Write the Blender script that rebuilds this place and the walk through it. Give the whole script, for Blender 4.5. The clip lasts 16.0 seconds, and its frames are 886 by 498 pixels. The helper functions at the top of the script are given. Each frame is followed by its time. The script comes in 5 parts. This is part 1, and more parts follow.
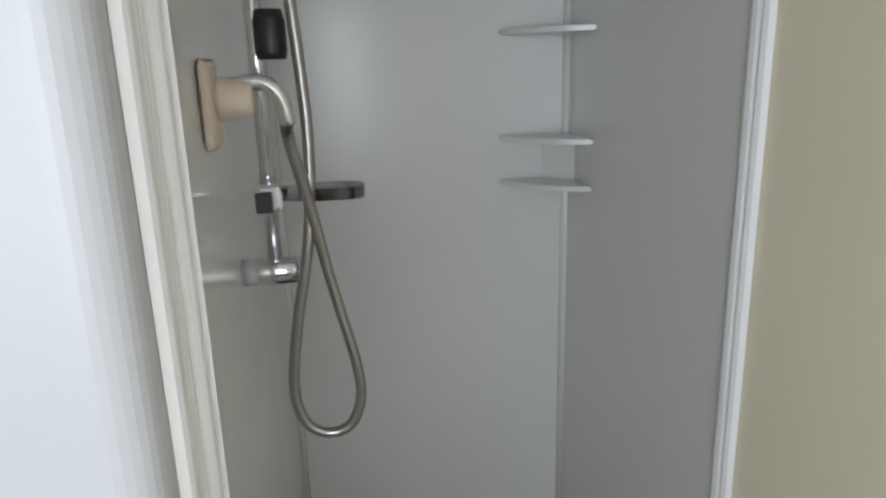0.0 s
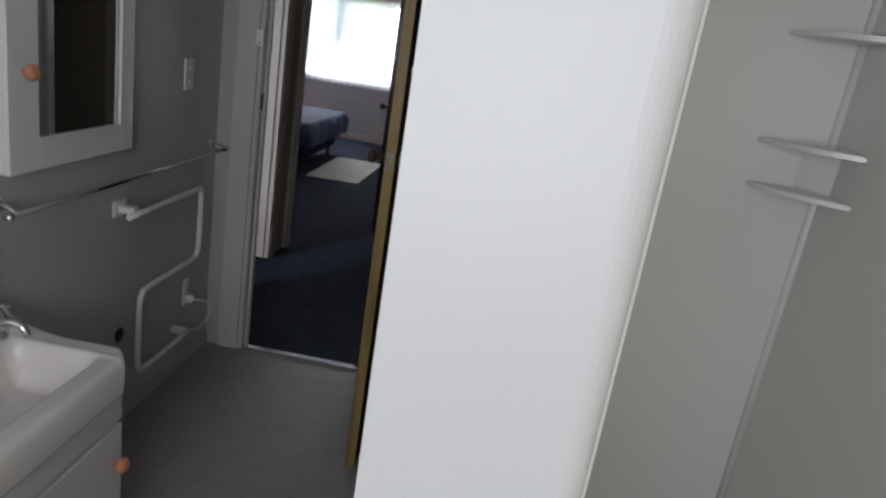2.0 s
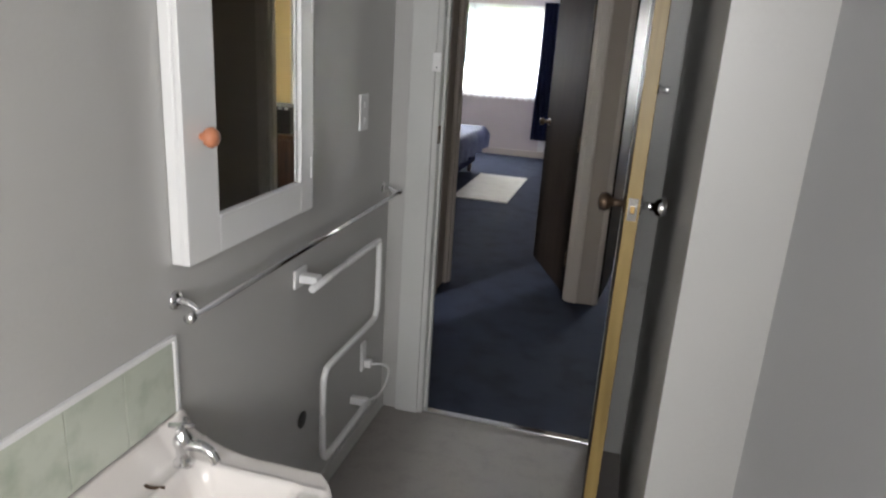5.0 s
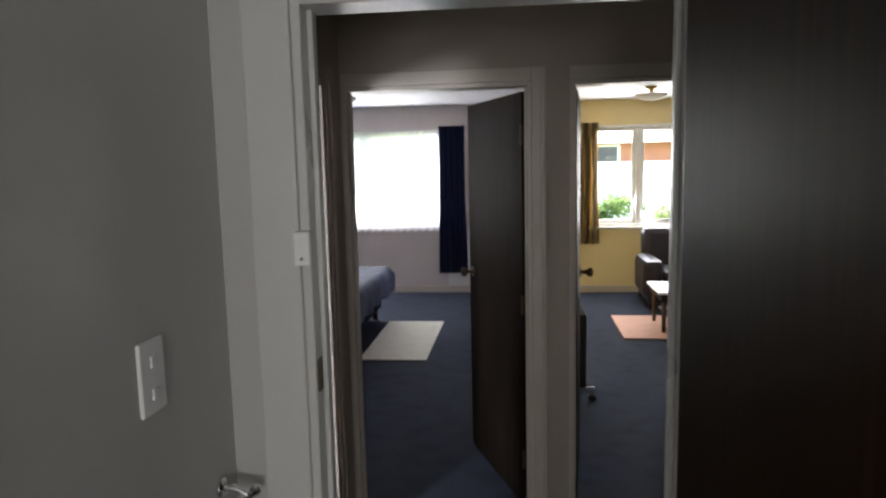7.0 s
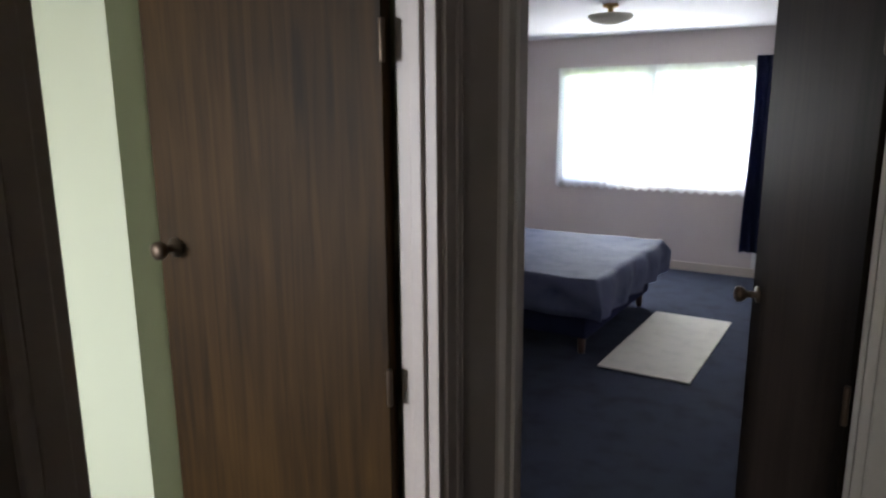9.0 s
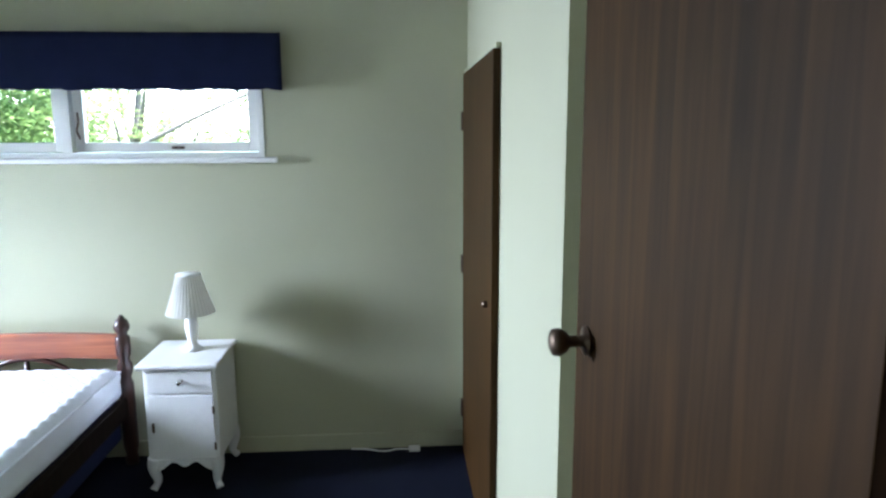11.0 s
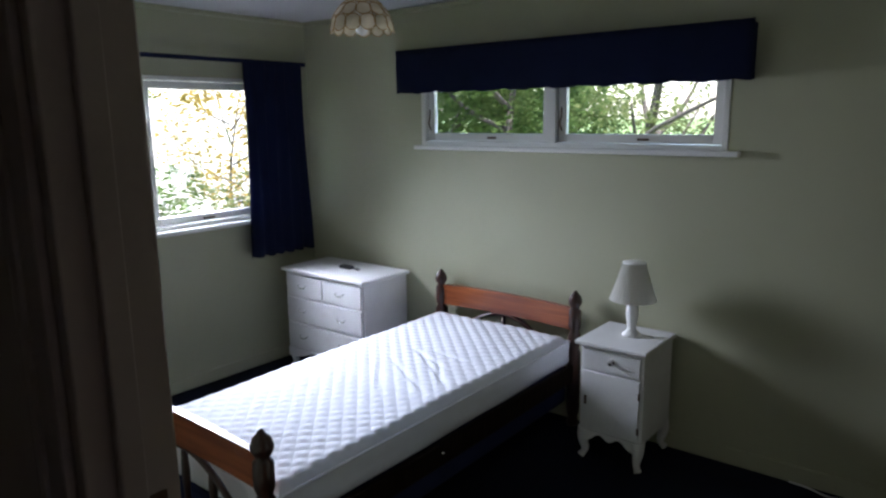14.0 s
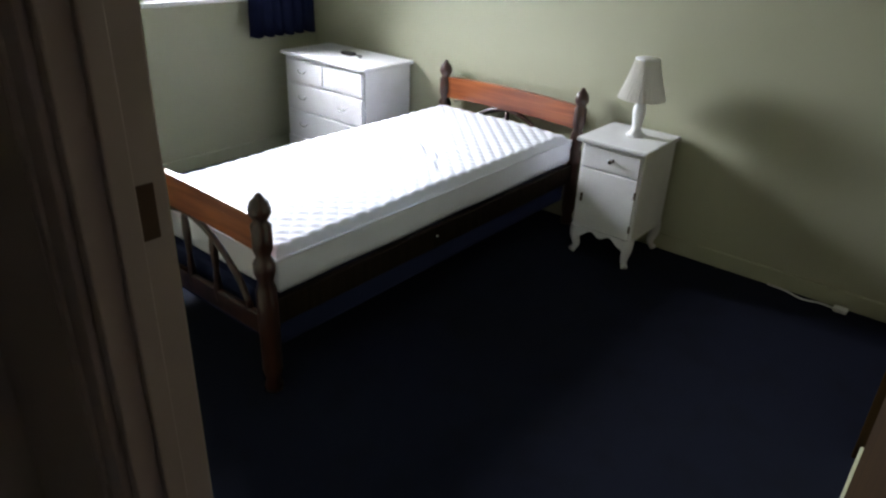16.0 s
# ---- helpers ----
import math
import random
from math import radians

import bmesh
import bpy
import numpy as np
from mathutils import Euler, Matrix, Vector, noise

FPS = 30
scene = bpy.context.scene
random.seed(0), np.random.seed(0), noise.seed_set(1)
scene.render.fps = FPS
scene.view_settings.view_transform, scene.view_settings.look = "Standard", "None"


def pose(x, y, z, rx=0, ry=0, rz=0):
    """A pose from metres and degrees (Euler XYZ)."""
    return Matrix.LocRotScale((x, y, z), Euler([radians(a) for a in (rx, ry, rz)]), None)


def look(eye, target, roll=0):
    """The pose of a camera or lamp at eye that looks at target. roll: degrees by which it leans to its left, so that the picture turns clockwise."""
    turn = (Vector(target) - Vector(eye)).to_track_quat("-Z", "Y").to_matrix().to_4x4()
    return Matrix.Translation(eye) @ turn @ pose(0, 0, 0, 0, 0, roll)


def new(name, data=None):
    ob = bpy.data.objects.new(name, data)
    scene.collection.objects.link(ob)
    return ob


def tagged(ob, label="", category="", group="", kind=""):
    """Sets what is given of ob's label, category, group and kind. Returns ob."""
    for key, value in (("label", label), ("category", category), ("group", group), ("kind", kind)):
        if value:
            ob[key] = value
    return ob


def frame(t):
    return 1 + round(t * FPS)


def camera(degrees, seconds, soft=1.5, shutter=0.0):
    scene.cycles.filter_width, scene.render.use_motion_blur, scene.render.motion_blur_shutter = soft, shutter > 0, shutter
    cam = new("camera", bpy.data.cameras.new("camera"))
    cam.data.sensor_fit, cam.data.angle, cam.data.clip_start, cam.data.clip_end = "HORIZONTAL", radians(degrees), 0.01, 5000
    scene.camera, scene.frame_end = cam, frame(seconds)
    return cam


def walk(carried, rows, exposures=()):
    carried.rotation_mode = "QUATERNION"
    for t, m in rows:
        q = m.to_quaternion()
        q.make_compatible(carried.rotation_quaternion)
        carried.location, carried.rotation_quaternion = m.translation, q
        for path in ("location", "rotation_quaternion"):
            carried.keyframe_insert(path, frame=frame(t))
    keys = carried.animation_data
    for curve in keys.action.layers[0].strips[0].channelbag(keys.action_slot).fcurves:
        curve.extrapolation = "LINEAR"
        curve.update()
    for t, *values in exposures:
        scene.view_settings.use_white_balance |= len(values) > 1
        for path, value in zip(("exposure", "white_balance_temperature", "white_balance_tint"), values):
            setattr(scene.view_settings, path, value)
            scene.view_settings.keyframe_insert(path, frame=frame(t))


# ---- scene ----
cam = camera(66.0, 16.0, soft=2.4)
PATH = [
    (0, (4.596, -4.279, 1.688), (4.911, -2.375, 1.163), -1.7),
    (0.5, (4.582, -4.311, 1.624), (4.904, -2.437, 1.005), 0.0),
    (0.8, (4.575, -4.335, 1.603), (4.903, -2.479, 0.933), 1.6),
    (1, (4.555, -4.341, 1.594), (4.874, -2.487, 0.915), 2.6),
    (1.5, (4.481, -4.412, 1.618), (4.570, -2.518, 0.980), 4.4),
    (2, (4.394, -4.372, 1.599), (4.277, -2.459, 1.029), 9.2),
    (2.5, (4.352, -4.223, 1.603), (4.031, -2.338, 1.019), 10.8),
    (3, (4.340, -4.183, 1.593), (3.848, -2.347, 0.971), 12.8),
    (3.2, (4.351, -4.183, 1.590), (3.841, -2.353, 0.966), 12.9),
    (5.3, (3.922, -3.762, 1.599), (3.478, -1.902, 1.013), 2.5),
    (5.5, (3.881, -3.635, 1.613), (3.452, -1.751, 1.095), 2.2),
    (6, (3.789, -3.368, 1.640), (3.412, -1.458, 1.183), 1.2),
    (6.5, (3.705, -3.063, 1.676), (3.505, -1.109, 1.301), 1.1),
    (7, (3.718, -2.702, 1.669), (3.492, -0.731, 1.414), -1.3),
    (7.5, (3.672, -2.299, 1.666), (3.445, -0.332, 1.385), 0.4),
    (8, (3.627, -1.990, 1.669), (3.472, -0.024, 1.334), -1.7),
    (8.2, (3.647, -1.855, 1.658), (3.408, 0.099, 1.304), -1.1),
    (10.3, (3.750, -0.450, 1.630), (1.883, 0.071, 1.187), -1.4),
    (10.5, (3.623, -0.423, 1.631), (1.737, 0.015, 1.173), -1.0),
    (11, (3.308, -0.400, 1.647), (1.344, -0.269, 1.310), -0.2),
    (11.5, (3.172, -0.341, 1.651), (1.210, -0.627, 1.375), -1.1),
    (12, (3.173, -0.200, 1.650), (1.331, -1.006, 1.413), -1.2),
    (12.5, (3.233, -0.151, 1.671), (1.446, -1.095, 1.434), -2.2),
    (13, (3.208, -0.099, 1.688), (1.558, -1.259, 1.442), -2.5),
    (13.5, (3.202, -0.059, 1.683), (1.609, -1.294, 1.433), -1.9),
    (14, (3.210, -0.086, 1.700), (1.682, -1.308, 1.322), -0.7),
    (14.5, (3.216, -0.083, 1.676), (1.708, -1.290, 1.160), 0.1),
    (15, (3.224, -0.099, 1.658), (1.728, -1.256, 1.009), 0.5),
    (15.5, (3.230, -0.089, 1.607), (1.779, -1.232, 0.838), 1.8),
    (16, (3.208, -0.068, 1.577), (1.809, -1.186, 0.686), 2.6),
]
EXPOSURES = [
    (0, 3.35, 6200, 11), (1.5, 3.4, 6300, 11), (2.1, 3.05, 6500, 12), (2.6, 3.1, 6500, 12), (3.2, 3.6, 6500, 12), (5.3, 4.4, 6900, 13), (6.5, 3.95, 7000, 13), (8.2, 3.75, 6900, 13),
    (10.3, 4.35, 6100, 11), (11.0, 4.15, 5800, 12), (11.5, 3.85, 5850, 14), (12.1, 3.1, 6100, 17), (13.5, 2.6, 6250, 18), (14, 2.4, 6250, 17), (14.5, 2.45, 6500, 16), (15.2, 2.6, 6700, 14), (16, 3.25, 6900, 13),
]
walk(cam, [(t, look(eye, target, roll)) for t, eye, target, roll in PATH], EXPOSURES)

# ---- world and light ----
world = bpy.data.worlds.new("sky")
scene.world = world
world.use_nodes = True
wn = world.node_tree.nodes
sky = wn.new("ShaderNodeTexSky")
sky.sky_type = "NISHITA"
sky.sun_disc = False
sky.sun_elevation = radians(64.5)
sky.sun_rotation = radians(25)
world.node_tree.links.new(sky.outputs[0], wn["Background"].inputs[0])
wn["Background"].inputs[1].default_value = 0.15

sun = new("sun", bpy.data.lights.new("sun", "SUN"))
sun.data.energy, sun.data.angle, sun.data.color = 4.5, radians(0.6), (1.0, 0.96, 0.9)
sun.matrix_world = look((1.5, 3.5, 8.0), (0.0, 0.0, 0.0))


def window_light(name, at, to, w, h, watts, colour=(0.93, 0.97, 1.0)):
    """Sky light that comes in through a window's opening."""
    lamp = new(name, bpy.data.lights.new(name, "AREA"))
    lamp.data.shape, lamp.data.size, lamp.data.size_y = "RECTANGLE", w, h
    lamp.data.energy, lamp.data.color = watts, colour
    lamp.matrix_world = look(at, to)
    return lamp


# the bathroom's frosted window, behind the walker
window_light("bathroom_daylight", (4.25, -5.55, 1.6), (4.25, -4.0, 1.45), 1.3, 1.0, 3.0)
# the bedroom's south window
window_light("bedroom_daylight", (0.83, -4.075, 1.50), (1.3, -2.4, 0.4), 0.60, 0.84, 10.5, (0.80, 0.88, 1.0)).data.spread = radians(114)
# the front rooms' windows
window_light("front_bedroom_daylight", (1.77, 5.82, 1.45), (2.2, 3.0, 0.9), 1.8, 1.1, 5.0)
window_light("living_room_daylight", (5.33, 5.80, 1.45), (4.9, 3.0, 0.9), 1.4, 1.1, 5.0)


# ---- materials ----
def paint(name, colour, rough=0.6, grain=180.0, bump=0.05, vary=0.06, blotch=2.2, metal=0.0, spec=0.5, blotch2=None):
    """A painted or plain surface: two scales of noise in colour, roughness and relief."""
    m = bpy.data.materials.new(name)
    m.use_nodes = True
    nt = m.node_tree
    b = nt.nodes["Principled BSDF"]
    co = nt.nodes.new("ShaderNodeTexCoord")
    geo = nt.nodes.new("ShaderNodeNewGeometry")
    n1 = nt.nodes.new("ShaderNodeTexNoise")
    n1.inputs["Scale"].default_value, n1.inputs["Detail"].default_value = blotch, 5
    n2 = nt.nodes.new("ShaderNodeTexNoise")
    n2.inputs["Scale"].default_value, n2.inputs["Detail"].default_value = grain, 3
    nt.links.new(geo.outputs["Position"], n1.inputs["Vector"])
    nt.links.new(geo.outputs["Position"], n2.inputs["Vector"])
    ramp = nt.nodes.new("ShaderNodeMapRange")
    ramp.inputs["From Min"].default_value, ramp.inputs["From Max"].default_value = 0.3, 0.7
    mixv = nt.nodes.new("ShaderNodeMath")
    mixv.operation = "MULTIPLY_ADD"
    nt.links.new(n2.outputs[0], mixv.inputs[0])
    mixv.inputs[1].default_value = 0.35
    nt.links.new(n1.outputs[0], mixv.inputs[2])
    nt.links.new(mixv.outputs[0], ramp.inputs[0])
    mix = nt.nodes.new("ShaderNodeMix")
    mix.data_type = "RGBA"
    lo = tuple(c * (1 - vary) for c in colour)
    hi = blotch2 or tuple(min(1, c * (1 + vary)) for c in colour)
    mix.inputs[6].default_value, mix.inputs[7].default_value = (*lo, 1), (*hi, 1)
    nt.links.new(ramp.outputs[0], mix.inputs[0])
    nt.links.new(mix.outputs[2], b.inputs["Base Color"])
    rr = nt.nodes.new("ShaderNodeMapRange")
    rr.inputs["To Min"].default_value, rr.inputs["To Max"].default_value = max(0.02, rough - 0.08), min(1, rough + 0.08)
    nt.links.new(n1.outputs[0], rr.inputs[0])
    nt.links.new(rr.outputs[0], b.inputs["Roughness"])
    b.inputs["Metallic"].default_value = metal
    b.inputs["Specular IOR Level"].default_value = spec
    if bump:
        bp = nt.nodes.new("ShaderNodeBump")
        bp.inputs["Strength"].default_value, bp.inputs["Distance"].default_value = bump, 0.004
        nt.links.new(n2.outputs[0], bp.inputs["Height"])
        nt.links.new(bp.outputs[0], b.inputs["Normal"])
    return m


def wood(name, dark, light, rough=0.4, along=2, scale=9.0, coat=0.0):
    """Wood with stretched grain along one axis (0 x, 1 y, 2 z)."""
    m = bpy.data.materials.new(name)
    m.use_nodes = True
    nt = m.node_tree
    b = nt.nodes["Principled BSDF"]
    geo = nt.nodes.new("ShaderNodeNewGeometry")
    mp = nt.nodes.new("ShaderNodeMapping")
    s = [1.0, 1.0, 1.0]
    s[along] = 0.06
    mp.inputs["Scale"].default_value = s
    nt.links.new(geo.outputs["Position"], mp.inputs["Vector"])
    n1 = nt.nodes.new("ShaderNodeTexNoise")
    n1.inputs["Scale"].default_value, n1.inputs["Detail"].default_value, n1.inputs["Distortion"].default_value = scale * 4, 6, 0.6
    nt.links.new(mp.outputs[0], n1.inputs["Vector"])
    n2 = nt.nodes.new("ShaderNodeTexNoise")
    n2.inputs["Scale"].default_value = 2.5
    nt.links.new(geo.outputs["Position"], n2.inputs["Vector"])
    add = nt.nodes.new("ShaderNodeMath")
    add.operation = "MULTIPLY_ADD"
    nt.links.new(n2.outputs[0], add.inputs[0])
    add.inputs[1].default_value = 0.5
    nt.links.new(n1.outputs[0], add.inputs[2])
    ramp = nt.nodes.new("ShaderNodeMapRange")
    ramp.inputs["From Min"].default_value, ramp.inputs["From Max"].default_value = 0.5, 1.0
    nt.links.new(add.outputs[0], ramp.inputs[0])
    mix = nt.nodes.new("ShaderNodeMix")
    mix.data_type = "RGBA"
    mix.inputs[6].default_value, mix.inputs[7].default_value = (*dark, 1), (*light, 1)
    nt.links.new(ramp.outputs[0], mix.inputs[0])
    nt.links.new(mix.outputs[2], b.inputs["Base Color"])
    b.inputs["Roughness"].default_value = rough
    b.inputs["Coat Weight"].default_value = coat
    bp = nt.nodes.new("ShaderNodeBump")
    bp.inputs["Strength"].default_value, bp.inputs["Distance"].default_value = 0.12, 0.002
    nt.links.new(n1.outputs[0], bp.inputs["Height"])
    nt.links.new(bp.outputs[0], b.inputs["Normal"])
    return m


def glass(name, rough=0.0, tint=(1, 1, 1)):
    """Thin clear pane: mostly see-through, with a faint gloss."""
    m = bpy.data.materials.new(name)
    m.use_nodes = True
    nt = m.node_tree
    nt.nodes.remove(nt.nodes["Principled BSDF"])
    tr = nt.nodes.new("ShaderNodeBsdfTransparent")
    tr.inputs[0].default_value = (*tint, 1)
    gl = nt.nodes.new("ShaderNodeBsdfGlossy")
    gl.inputs["Roughness"].default_value = rough
    mx = nt.nodes.new("ShaderNodeMixShader")
    fr = nt.nodes.new("ShaderNodeFresnel")
    fr.inputs[0].default_value = 1.3
    nt.links.new(fr.outputs[0], mx.inputs[0])
    nt.links.new(tr.outputs[0], mx.inputs[1])
    nt.links.new(gl.outputs[0], mx.inputs[2])
    nt.links.new(mx.outputs[0], nt.nodes["Material Output"].inputs[0])
    return m


def sheer(name, colour, through_share):
    """Thin cloth that lets light through."""
    m = bpy.data.materials.new(name)
    m.use_nodes = True
    nt = m.node_tree
    nt.nodes.remove(nt.nodes["Principled BSDF"])
    d = nt.nodes.new("ShaderNodeBsdfDiffuse")
    d.inputs[0].default_value = (*colour, 1)
    t = nt.nodes.new("ShaderNodeBsdfTranslucent")
    t.inputs[0].default_value = (*colour, 1)
    mx = nt.nodes.new("ShaderNodeMixShader")
    mx.inputs[0].default_value = through_share
    nt.links.new(d.outputs[0], mx.inputs[1])
    nt.links.new(t.outputs[0], mx.inputs[2])
    nt.links.new(mx.outputs[0], nt.nodes["Material Output"].inputs[0])
    return m


def leafy(name, dark, light):
    """Thin leaves: two tones in patches, part of the light passing through them."""
    m = sheer(name, light, 0.4)
    nt = m.node_tree
    geo = nt.nodes.new("ShaderNodeNewGeometry")
    n = nt.nodes.new("ShaderNodeTexNoise")
    n.inputs["Scale"].default_value, n.inputs["Detail"].default_value = 1.7, 3
    nt.links.new(geo.outputs["Position"], n.inputs["Vector"])
    half = nt.nodes.new("ShaderNodeMath")
    half.operation = "MULTIPLY_ADD"
    half.inputs[1].default_value = 0.5
    nt.links.new(geo.outputs["Random Per Island"], half.inputs[0])
    nt.links.new(n.outputs[0], half.inputs[2])
    r = nt.nodes.new("ShaderNodeMapRange")
    r.inputs["From Min"].default_value, r.inputs["From Max"].default_value = 0.45, 1.0
    nt.links.new(half.outputs[0], r.inputs[0])
    mix = nt.nodes.new("ShaderNodeMix")
    mix.data_type = "RGBA"
    mix.inputs[6].default_value, mix.inputs[7].default_value = (*dark, 1), (*light, 1)
    nt.links.new(r.outputs[0], mix.inputs[0])
    for node in nt.nodes:
        if node.type in ("BSDF_DIFFUSE", "BSDF_TRANSLUCENT"):
            nt.links.new(mix.outputs[2], node.inputs[0])
    return m


def stripes(name, base, gold, leaf):
    """Curtain cloth with dark and gold stripes and a row of pale motifs."""
    m = paint(name, base, 0.85, 300, 0.1)
    nt = m.node_tree
    b = nt.nodes["Principled BSDF"]
    geo = nt.nodes.new("ShaderNodeNewGeometry")
    sep = nt.nodes.new("ShaderNodeSeparateXYZ")
    nt.links.new(geo.outputs["Position"], sep.inputs[0])
    w = nt.nodes.new("ShaderNodeTexWave")
    w.inputs["Scale"].default_value, w.inputs["Distortion"].default_value = 3.4, 2.2
    nt.links.new(geo.outputs["Position"], w.inputs["Vector"])
    r = nt.nodes.new("ShaderNodeMapRange")
    r.inputs["From Min"].default_value, r.inputs["From Max"].default_value = 0.5, 0.62
    nt.links.new(w.outputs["Fac"], r.inputs[0])
    mix = nt.nodes.new("ShaderNodeMix")
    mix.data_type = "RGBA"
    mix.inputs[6].default_value, mix.inputs[7].default_value = (*base, 1), (*gold, 1)
    nt.links.new(r.outputs[0], mix.inputs[0])
    v = nt.nodes.new("ShaderNodeTexVoronoi")
    v.inputs["Scale"].default_value = 9
    nt.links.new(geo.outputs["Position"], v.inputs["Vector"])
    r2 = nt.nodes.new("ShaderNodeMapRange")
    r2.inputs["From Min"].default_value, r2.inputs["From Max"].default_value = 0.3, 0.22
    nt.links.new(v.outputs["Distance"], r2.inputs[0])
    w2 = nt.nodes.new("ShaderNodeTexWave")
    w2.inputs["Scale"].default_value = 1.1
    nt.links.new(geo.outputs["Position"], w2.inputs["Vector"])
    gt = nt.nodes.new("ShaderNodeMath")
    gt.operation = "GREATER_THAN"
    gt.inputs[1].default_value = 0.72
    nt.links.new(w2.outputs["Fac"], gt.inputs[0])
    mu = nt.nodes.new("ShaderNodeMath")
    mu.operation = "MULTIPLY"
    nt.links.new(gt.outputs[0], mu.inputs[0])
    nt.links.new(r2.outputs[0], mu.inputs[1])
    mix2 = nt.nodes.new("ShaderNodeMix")
    mix2.data_type = "RGBA"
    mix2.inputs[7].default_value = (*leaf, 1)
    nt.links.new(mu.outputs[0], mix2.inputs[0])
    nt.links.new(mix.outputs[2], mix2.inputs[6])
    nt.links.new(mix2.outputs[2], b.inputs["Base Color"])
    return m


